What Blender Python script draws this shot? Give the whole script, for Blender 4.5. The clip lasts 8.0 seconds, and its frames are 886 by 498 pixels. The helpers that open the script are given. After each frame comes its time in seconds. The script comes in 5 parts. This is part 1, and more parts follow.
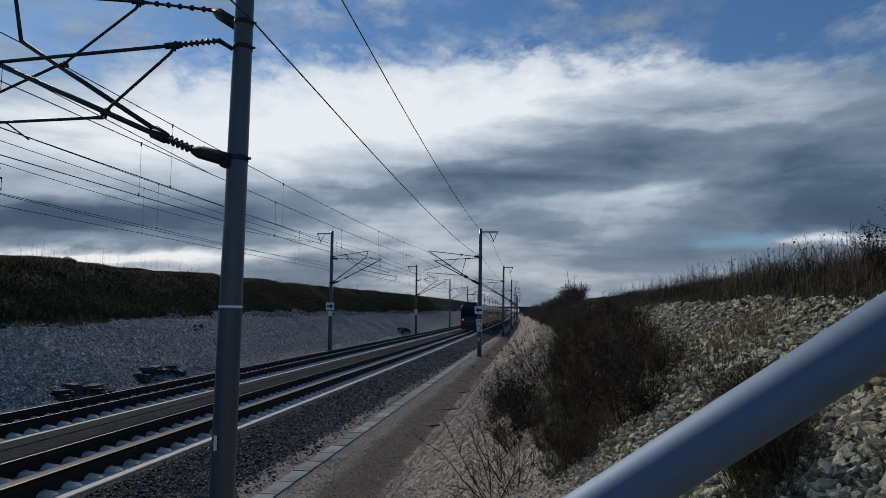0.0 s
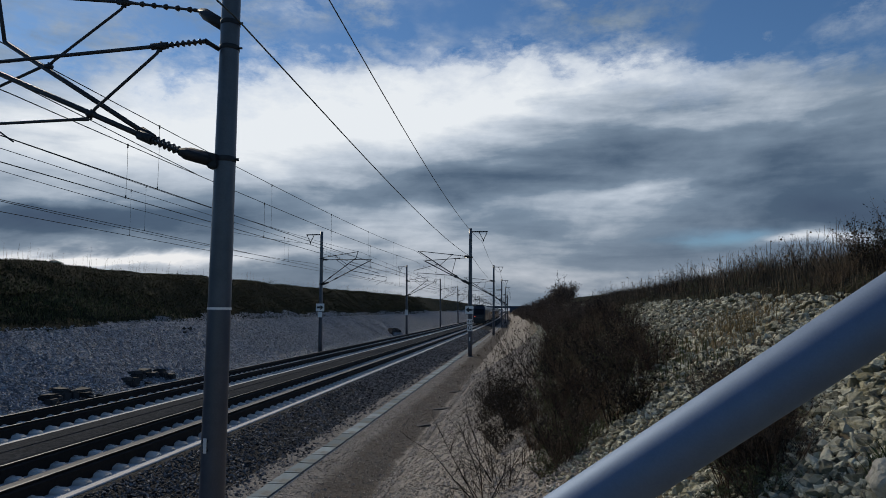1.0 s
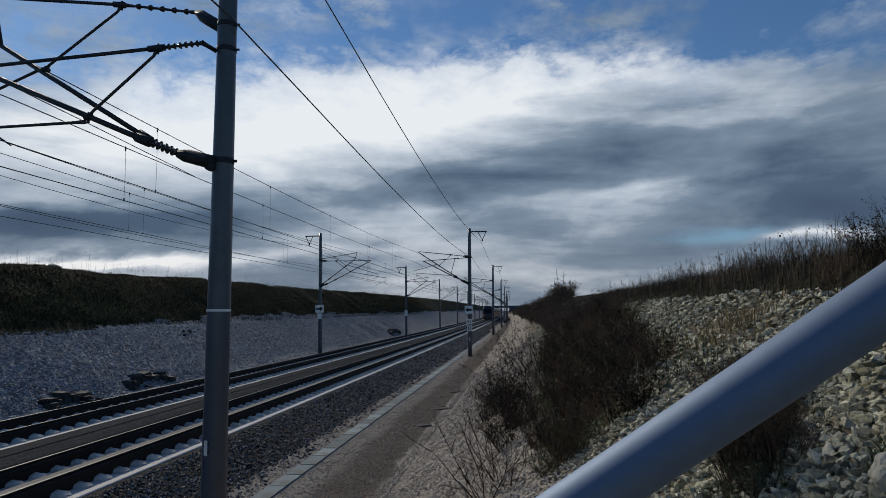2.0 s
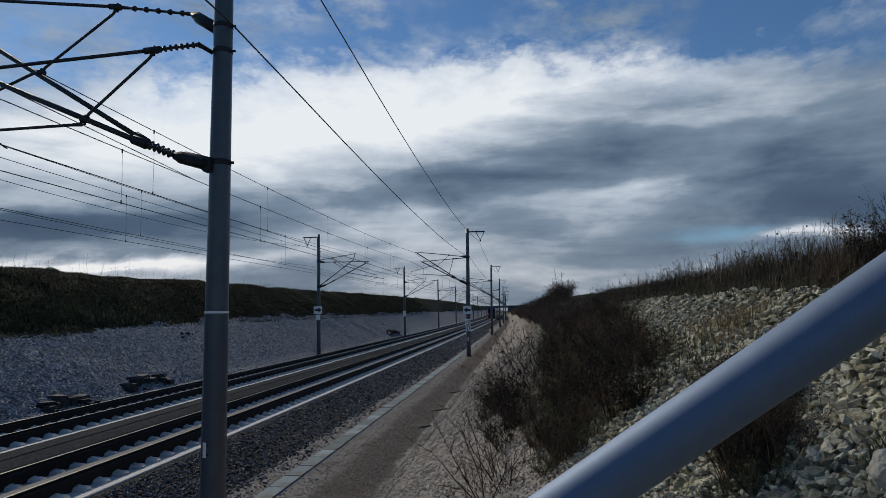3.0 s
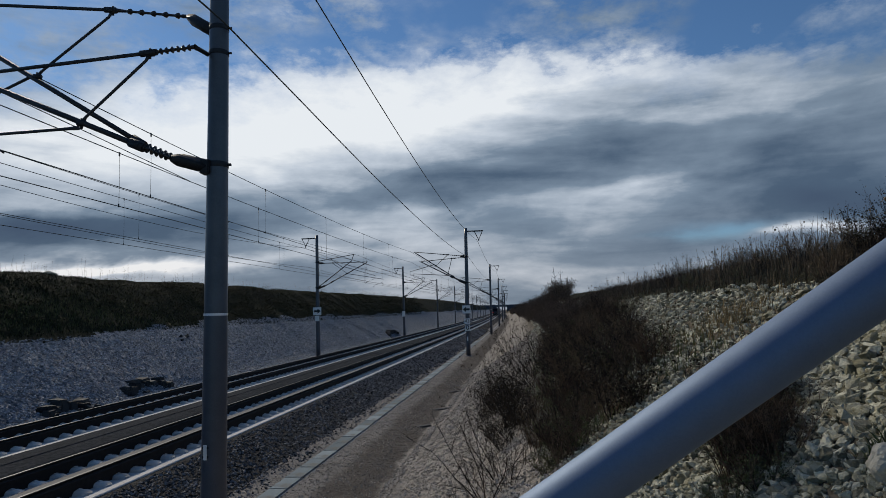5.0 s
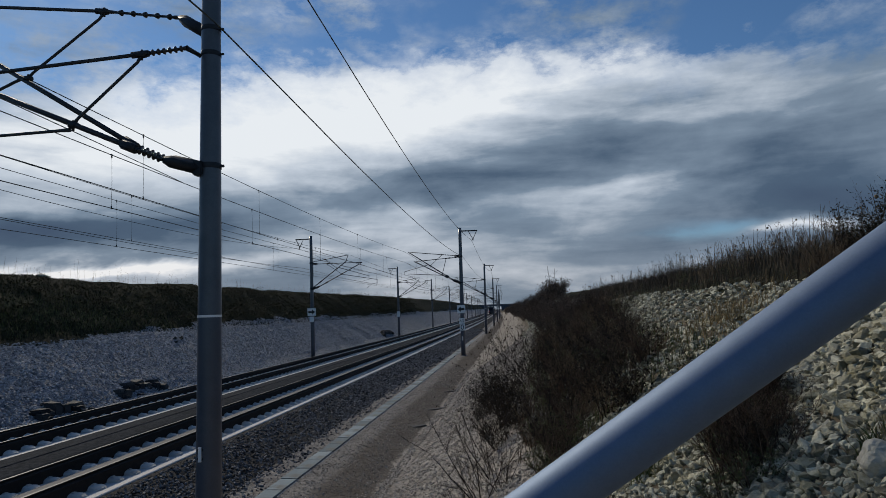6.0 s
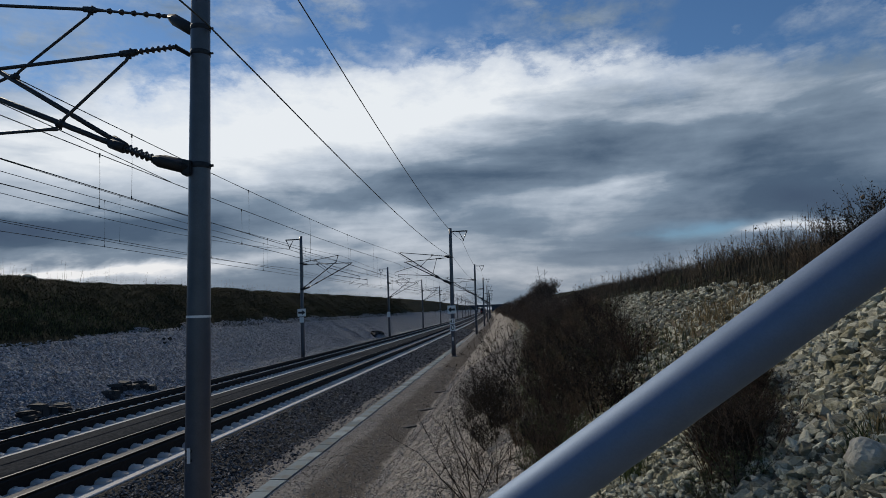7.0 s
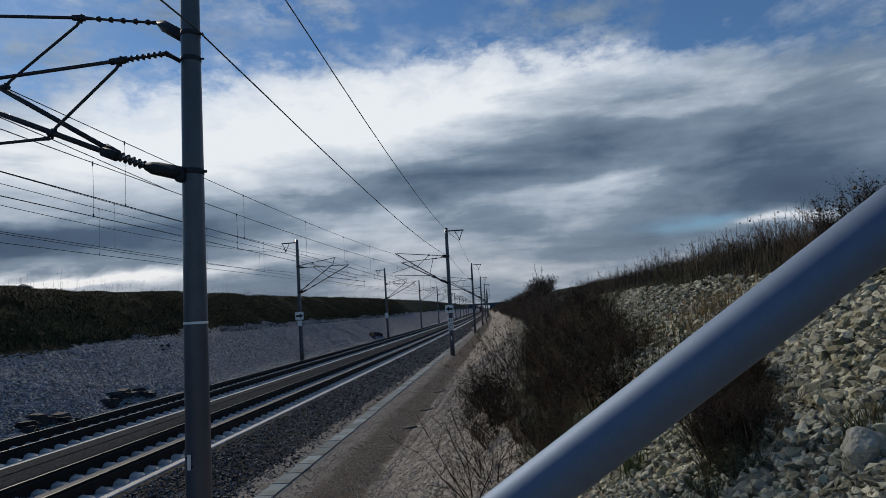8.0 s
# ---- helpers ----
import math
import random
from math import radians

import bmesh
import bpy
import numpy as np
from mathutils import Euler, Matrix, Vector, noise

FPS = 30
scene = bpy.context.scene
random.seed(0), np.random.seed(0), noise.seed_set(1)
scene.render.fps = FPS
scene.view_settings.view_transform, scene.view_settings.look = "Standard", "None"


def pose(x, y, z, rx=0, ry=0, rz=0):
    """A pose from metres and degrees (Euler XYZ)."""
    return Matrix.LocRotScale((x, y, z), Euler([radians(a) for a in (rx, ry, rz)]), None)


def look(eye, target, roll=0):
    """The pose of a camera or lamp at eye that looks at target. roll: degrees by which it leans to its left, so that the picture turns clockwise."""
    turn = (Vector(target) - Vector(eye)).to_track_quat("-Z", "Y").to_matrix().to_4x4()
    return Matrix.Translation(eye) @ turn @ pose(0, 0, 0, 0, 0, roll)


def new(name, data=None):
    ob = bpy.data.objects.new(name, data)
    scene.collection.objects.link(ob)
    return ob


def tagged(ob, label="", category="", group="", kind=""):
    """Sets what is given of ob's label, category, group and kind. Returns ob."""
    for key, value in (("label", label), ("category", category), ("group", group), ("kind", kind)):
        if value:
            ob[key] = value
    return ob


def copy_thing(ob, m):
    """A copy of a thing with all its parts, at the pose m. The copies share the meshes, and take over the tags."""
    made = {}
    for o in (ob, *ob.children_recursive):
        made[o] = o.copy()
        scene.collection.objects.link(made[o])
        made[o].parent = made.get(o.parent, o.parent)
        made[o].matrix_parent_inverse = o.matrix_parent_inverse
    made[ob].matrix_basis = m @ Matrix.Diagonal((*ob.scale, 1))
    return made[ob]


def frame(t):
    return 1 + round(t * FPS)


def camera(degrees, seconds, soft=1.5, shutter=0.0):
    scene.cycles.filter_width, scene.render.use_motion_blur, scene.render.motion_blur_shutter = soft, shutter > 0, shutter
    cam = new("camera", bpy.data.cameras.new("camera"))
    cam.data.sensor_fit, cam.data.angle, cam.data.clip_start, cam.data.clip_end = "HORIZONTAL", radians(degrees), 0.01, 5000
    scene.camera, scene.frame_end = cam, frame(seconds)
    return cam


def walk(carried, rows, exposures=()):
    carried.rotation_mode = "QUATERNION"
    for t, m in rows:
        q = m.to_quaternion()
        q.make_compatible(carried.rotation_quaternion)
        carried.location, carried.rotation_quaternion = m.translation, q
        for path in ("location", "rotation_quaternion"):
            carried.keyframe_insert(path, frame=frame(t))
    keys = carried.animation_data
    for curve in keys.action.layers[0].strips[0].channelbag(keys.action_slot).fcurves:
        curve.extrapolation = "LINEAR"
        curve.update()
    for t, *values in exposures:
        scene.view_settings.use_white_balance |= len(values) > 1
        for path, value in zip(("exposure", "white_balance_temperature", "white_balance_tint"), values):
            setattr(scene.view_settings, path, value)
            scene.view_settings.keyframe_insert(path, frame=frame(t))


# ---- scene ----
cam = camera(67.89, 8.0, soft=0.75)
walk(cam, [
    (0.0, look((-0.0064, -0.0136, 3.1565), (-1.4059, 9.8440, 4.0885), 0.337)),
    (0.5, look((0.0001, -0.0119, 3.1569), (-1.2936, 9.8606, 4.0842), -0.020)),
    (1.0, look((0.0027, -0.0064, 3.1555), (-1.2475, 9.8711, 4.0886), -0.186)),
    (1.5, look((-0.0033, -0.0032, 3.1501), (-1.2454, 9.8752, 4.0852), -0.537)),
    (3.0, look((0.0014, 0.0039, 3.1434), (-1.2040, 9.8861, 4.0861), -1.166)),
    (3.5, look((0.0017, -0.0004, 3.1445), (-1.2040, 9.8819, 4.0866), -1.623)),
    (4.0, look((0.0000, 0.0000, 3.1419), (-1.2053, 9.8823, 4.0846), -1.659)),
    (4.5, look((0.0016, -0.0007, 3.1420), (-1.2026, 9.8818, 4.0828), -1.691)),
    (6.0, look((0.0120, -0.0089, 3.1431), (-1.0865, 9.8866, 4.0768), -2.232)),
    (6.5, look((0.0154, -0.0141, 3.1460), (-0.9965, 9.8910, 4.0761), -2.188)),
    (7.0, look((0.0129, -0.0068, 3.1393), (-0.9411, 9.9036, 4.0746), -2.277)),
    (7.5, look((0.0203, -0.0057, 3.1407), (-0.8901, 9.9090, 4.0736), -2.630)),
    (8.0, look((0.0262, -0.0134, 3.1453), (-0.8752, 9.9027, 4.0714), -3.727)),
])
scene.view_settings.exposure = 0.0

# ---- plan: z = 0 is the top of the rails, y runs along the line, which bends slightly to the left ----
NEAR, FAR, GAUGE = -10.04, -15.1, 1.507       # track centres
MAST_R, MAST_L = -4.71, -19.12                # mast rows
STEP = 46.74                                  # mast spacing
FIRST_R, FIRST_L = 9.6, 13.62


def bend(y):
    return -4.3e-5 * y * y if y < 320 else -4.3e-5 * 320 * 320 - 4.3e-5 * 640 * (y - 320)


def heading(y):
    return math.atan(8.6e-5 * min(max(y, -100), 320))


# ---- light ----
SUN_TO = Vector((-0.61, 0.56, 0.55)).normalized()


def node(nt, kind, **values):
    n = nt.nodes.new(kind)
    for key, value in values.items():
        n.inputs[key.replace("_", " ")].default_value = value
    return n


def ramp(nt, stops, fac=None, ease=False):
    n = nt.nodes.new("ShaderNodeValToRGB")
    if ease:
        n.color_ramp.interpolation = "EASE"
    els = n.color_ramp.elements
    while len(els) < len(stops):
        els.new(0.5)
    for e, (at, c) in zip(els, stops):
        e.position = at
        e.color = (c, c, c, 1) if not isinstance(c, tuple) else (*c, 1)
    if fac is not None:
        nt.links.new(fac, n.inputs["Fac"])
    return n.outputs["Color"]


def calc(nt, op, a, b=None, c=None, clamp=False):
    n = nt.nodes.new("ShaderNodeMath")
    n.operation, n.use_clamp = op, clamp
    for i, v in enumerate((a, b, c)):
        if v is None:
            continue
        if isinstance(v, (int, float)):
            n.inputs[i].default_value = v
        else:
            nt.links.new(v, n.inputs[i])
    return n.outputs[0]


def mix(nt, fac, a, b, how="MIX"):
    n = nt.nodes.new("ShaderNodeMix")
    n.data_type, n.blend_type = "RGBA", how
    for i, v in ((0, fac), (6, a), (7, b)):
        if isinstance(v, (int, float)):
            n.inputs[i].default_value = v
        elif isinstance(v, tuple):
            n.inputs[i].default_value = (*v, 1)
        else:
            nt.links.new(v, n.inputs[i])
    return n.outputs[2]


def noise_at(nt, vec, scale, detail=4, rough=0.55, distort=0.0):
    n = node(nt, "ShaderNodeTexNoise", Scale=scale, Detail=detail, Roughness=rough, Distortion=distort)
    if vec is not None:
        nt.links.new(vec, n.inputs["Vector"])
    return n.outputs["Fac"]


def make_sky():
    w = bpy.data.worlds.new("sky")
    scene.world = w
    w.use_nodes = True
    nt = w.node_tree
    nt.nodes.clear()
    out, bg = nt.nodes.new("ShaderNodeOutputWorld"), nt.nodes.new("ShaderNodeBackground")
    nt.links.new(bg.outputs[0], out.inputs[0])
    sky = nt.nodes.new("ShaderNodeTexSky")
    sky.sky_type, sky.sun_disc = "NISHITA", False
    sky.dust_density, sky.air_density, sky.ozone_density = 0.15, 1.0, 2.0
    sky.sun_elevation = math.asin(SUN_TO.z)
    sky.sun_rotation = math.atan2(SUN_TO.x, SUN_TO.y)
    blue = mix(nt, 1.0, sky.outputs[0], (SKY_GAIN * 0.68, SKY_GAIN * 0.95, SKY_GAIN * 1.2), "MULTIPLY")
    co = nt.nodes.new("ShaderNodeTexCoord")
    sep = nt.nodes.new("ShaderNodeSeparateXYZ")
    nt.links.new(co.outputs["Generated"], sep.inputs[0])
    up = calc(nt, "MAXIMUM", sep.outputs[2], 0.0)
    # a flat cloud layer, seen in perspective; its edge runs across the sky ahead, behind it the sky is clear
    den = calc(nt, "ADD", up, 0.055)
    px, py = calc(nt, "DIVIDE", sep.outputs[0], den), calc(nt, "DIVIDE", sep.outputs[1], den)
    com = nt.nodes.new("ShaderNodeCombineXYZ")
    nt.links.new(px, com.inputs[0]), nt.links.new(py, com.inputs[1])
    turn = nt.nodes.new("ShaderNodeMapping")
    turn.inputs["Rotation"].default_value = (0, 0, radians(-16))
    turn.inputs["Scale"].default_value = (1.35, 0.75, 1)
    turn.inputs["Location"].default_value = CLOUD_SHIFT
    nt.links.new(com.outputs[0], turn.inputs[0])
    flat = turn.outputs[0]
    lean = calc(nt, "DIVIDE", sep.outputs[0], calc(nt, "ADD", calc(nt, "ABSOLUTE", sep.outputs[1]), 0.25))
    front = calc(nt, "MULTIPLY_ADD", calc(nt, "MAXIMUM", calc(nt, "MINIMUM", lean, 0.8), -0.8), -0.25, py)
    facing = nt.nodes.new("ShaderNodeMapping")
    facing.inputs["Scale"].default_value = (1.0, 1.0, 1.9)
    facing.inputs["Rotation"].default_value = (0, radians(-12), 0)
    nt.links.new(co.outputs["Generated"], facing.inputs[0])
    rag, puff = noise_at(nt, facing.outputs[0], 4.0, 5, 0.55, 0.2), noise_at(nt, facing.outputs[0], 13.0, 8, 0.62, 0.1)
    edge = calc(nt, "ADD", front, calc(nt, "MULTIPLY", calc(nt, "SUBTRACT", rag, 0.5), 0.6))
    edge = calc(nt, "ADD", edge, calc(nt, "MULTIPLY", calc(nt, "SUBTRACT", puff, 0.5), 1.1))
    deck = ramp(nt, [(0.0, 0.0), (0.45, 0.75), (1.0, 1.0)], calc(nt, "MULTIPLY_ADD", edge, 1.9, -3.95, clamp=True))
    wisps = ramp(nt, [(0.40, 0.0), (0.66, 1.0)], noise_at(nt, facing.outputs[0], 17.0, 8, 0.64, 0.1))
    wisps_raw = wisps
    wisps = calc(nt, "MULTIPLY", wisps, ramp(nt, [(0.38, 0.0), (0.56, 1.0)], noise_at(nt, flat, 1.4, 4, 0.55)))
    near = calc(nt, "MULTIPLY_ADD", front, 1.0, -0.7, clamp=True)
    cover = calc(nt, "MAXIMUM", deck, calc(nt, "MULTIPLY", wisps, calc(nt, "MULTIPLY_ADD", near, 0.72, 0.14)))
    # thin rims are white, thick bellies grey-blue; towards the horizon the layer breaks into streaks
    streak = nt.nodes.new("ShaderNodeMapping")
    streak.inputs["Rotation"].default_value = (0, radians(-4), 0)
    streak.inputs["Scale"].default_value = (1.5, 1.5, 8)
    streak.inputs["Location"].default_value = STREAK_SHIFT
    nt.links.new(co.outputs["Generated"], streak.inputs[0])
    bands = noise_at(nt, streak.outputs[0], 1.7, 7, 0.46, 0.35)
    soft = noise_at(nt, facing.outputs[0], 2.6, 7, 0.58, 0.3)
    # the large forms of the layer ahead: u, v are the slopes of the line of sight, bent by noise
    ahead = calc(nt, "MAXIMUM", sep.outputs[1], 0.02)
    u, v = calc(nt, "DIVIDE", sep.outputs[0], ahead), calc(nt, "DIVIDE", sep.outputs[2], ahead)
    uv = nt.nodes.new("ShaderNodeCombineXYZ")
    nt.links.new(u, uv.inputs[0]), nt.links.new(calc(nt, "MULTIPLY", v, 3.2), uv.inputs[1])
    warp = node(nt, "ShaderNodeTexNoise", Scale=3.2, Detail=6, Roughness=0.55, Distortion=0.3)
    nt.links.new(uv.outputs[0], warp.inputs["Vector"])
    ws = nt.nodes.new("ShaderNodeSeparateColor")
    nt.links.new(warp.outputs["Color"], ws.inputs[0])
    u = calc(nt, "ADD", u, calc(nt, "MULTIPLY_ADD", ws.outputs[0], 0.36, -0.18))
    v = calc(nt, "ADD", v, calc(nt, "MULTIPLY_ADD", ws.outputs[1], 0.09, -0.045))

    def swell(u0, v0, su, sv, tilt=0.0):
        a = calc(nt, "SUBTRACT", u, u0)
        b = calc(nt, "SUBTRACT", calc(nt, "SUBTRACT", v, v0), calc(nt, "MULTIPLY", a, tilt))
        a, b = calc(nt, "DIVIDE", a, su), calc(nt, "DIVIDE", b, sv)
        q = calc(nt, "ADD", calc(nt, "MULTIPLY", a, a), calc(nt, "MULTIPLY", b, b))
        return calc(nt, "POWER", 2.718, calc(nt, "MULTIPLY", q, -1.0))

    thick = calc(nt, "MULTIPLY_ADD", calc(nt, "SUBTRACT", bands, 0.5), 0.80, 0.275)
    thick = calc(nt, "ADD", thick, calc(nt, "MULTIPLY", calc(nt, "SUBTRACT", soft, 0.5), 0.5))
    grain = nt.nodes.new("ShaderNodeMapping")
    grain.inputs["Scale"].default_value = (1.0, 1.0, 5.5)
    grain.inputs["Rotation"].default_value = (0, radians(-3), 0)
    nt.links.new(co.outputs["Generated"], grain.inputs[0])
    thick = calc(nt, "ADD", thick, calc(nt, "MULTIPLY_ADD", noise_at(nt, grain.outputs[0], 6.0, 9, 0.55, 0.4), 0.36, -0.18))
    thick = calc(nt, "ADD", thick, calc(nt, "MULTIPLY_ADD", noise_at(nt, facing.outputs[0], 7.0, 8, 0.6, 0.2), 0.34, -0.17))
    for amount, *form in CLOUD_FORMS:
        thick = calc(nt, "MULTIPLY_ADD", swell(*form), amount, thick)
    cloud = ramp(nt, [(0.0, (0.80, 0.84, 0.88)), (0.15, (0.53, 0.595, 0.68)), (0.38, (0.193, 0.258, 0.342)), (0.65, (0.075, 0.118, 0.182)), (1.0, (0.05, 0.078, 0.135))], thick)
    low = ramp(nt, [(0.02, 1.0), (0.15, 0.0)], up)
    cloud = mix(nt, low, cloud, mix(nt, 1.0, cloud, (1.08, 1.0, 0.94), "MULTIPLY"))
    cover = calc(nt, "SUBTRACT", cover, calc(nt, "MULTIPLY", swell(0.27, 0.102, 0.05, 0.012), 0.75), clamp=True)
    tufts = calc(nt, "MULTIPLY", wisps_raw, swell(-0.78, 0.45, 0.28, 0.07), clamp=True)
    cover = calc(nt, "MAXIMUM", cover, calc(nt, "MULTIPLY", tufts, 0.95))
    sum_ = mix(nt, cover, blue, cloud)
    nt.links.new(sum_, bg.inputs["Color"])
    bg.inputs["Strength"].default_value = 1.0


# thickening (+) or thinning (-), then centre, width, height and tilt
CLOUD_FORMS = (
    (-0.40, -0.36, 0.325, 0.34, 0.080), (-0.26, -0.03, 0.350, 0.26, 0.042), (-0.12, 0.24, 0.370, 0.2, 0.035),
    (0.30, 0.07, 0.228, 0.17, 0.026, 0.10), (0.22, -0.11, 0.188, 0.17, 0.018, 0.05), (0.17, 0.42, 0.225, 0.28, 0.050),
    (0.10, 0.24, 0.270, 0.25, 0.018), (0.52, 0.50, 0.140, 0.32, 0.050), (-0.16, 0.19, 0.190, 0.12, 0.014, 0.15),
    (0.62, -0.74, 0.150, 0.34, 0.032), (0.20, -0.32, 0.195, 0.24, 0.024), (-0.48, -0.66, 0.088, 0.3, 0.010), (-0.50, 0.40, 0.098, 0.09, 0.010), (-0.10, 0.44, 0.340, 0.2, 0.05), (0.10, 0.25, 0.065, 0.6, 0.05))
SKY_GAIN, CLOUD_SHIFT, STREAK_SHIFT = 0.062, (0.35, 1.3, 0.0), (0.7, 0.2, 0.35)
make_sky()
sun = new("sun", bpy.data.lights.new("sun", "SUN"))
sun.data.energy, sun.data.angle, sun.data.color = 2.4, radians(4), (1.0, 0.89, 0.72)
sun.matrix_world = look((-60, 30, 40), tuple(Vector((-60, 30, 40)) - SUN_TO))


# ---- materials ----
def surface(name, dark, light, scale=8.0, rough=0.8, bump=0.3, metal=0.0, fine=6.0, cells=0.0, per="", spec=0.4, dist=0.01, stain=None):
    """Two-scale mottled surface in real-world metres; cells adds stony facets, per='object' or 'island' varies single pieces."""
    m = bpy.data.materials.new(name)
    m.use_nodes = True
    nt = m.node_tree
    b = nt.nodes["Principled BSDF"]
    co = nt.nodes.new("ShaderNodeTexCoord")
    vec = co.outputs["Object"]
    a, f = noise_at(nt, vec, scale, 5, 0.6), noise_at(nt, vec, scale * fine, 4, 0.65)
    t = calc(nt, "ADD", calc(nt, "MULTIPLY", a, 0.6), calc(nt, "MULTIPLY", f, 0.4))
    if per:
        if per == "object":
            r = nt.nodes.new("ShaderNodeObjectInfo").outputs["Random"]
        else:
            r = nt.nodes.new("ShaderNodeNewGeometry").outputs["Random Per Island"]
        t = calc(nt, "ADD", calc(nt, "MULTIPLY", t, 0.55), calc(nt, "MULTIPLY", r, 0.5))
    height = f
    if cells:
        v = node(nt, "ShaderNodeTexVoronoi", Scale=cells)
        nt.links.new(vec, v.inputs["Vector"])
        v2 = node(nt, "ShaderNodeTexVoronoi", Scale=cells)
        v2.feature = "DISTANCE_TO_EDGE"
        nt.links.new(vec, v2.inputs["Vector"])
        sepc = nt.nodes.new("ShaderNodeSeparateColor")
        nt.links.new(v.outputs["Color"], sepc.inputs[0])
        t = calc(nt, "ADD", calc(nt, "MULTIPLY", t, 0.6), calc(nt, "MULTIPLY", sepc.outputs[0], 0.4))
        gap = calc(nt, "MULTIPLY", v2.outputs[0], cells * 0.35, clamp=True)
        height = calc(nt, "ADD", calc(nt, "MULTIPLY", gap, 1.0), calc(nt, "MULTIPLY", sepc.outputs[1], 0.8))
    col = ramp(nt, [(0.28, dark), (0.72, light)], t)
    if stain:
        s = ramp(nt, [(0.5, 0.0), (0.66, 1.0)], noise_at(nt, vec, stain[0], 5, 0.6))
        col = mix(nt, calc(nt, "MULTIPLY", s, stain[2]), col, stain[1])
    nt.links.new(col, b.inputs["Base Color"])
    b.inputs["Roughness"].default_value, b.inputs["Metallic"].default_value = rough, metal
    b.inputs["Specular IOR Level"].default_value = spec
    bp = node(nt, "ShaderNodeBump", Strength=bump, Distance=dist)
    nt.links.new(height, bp.inputs["Height"])
    nt.links.new(bp.outputs[0], b.inputs["Normal"])
    return m


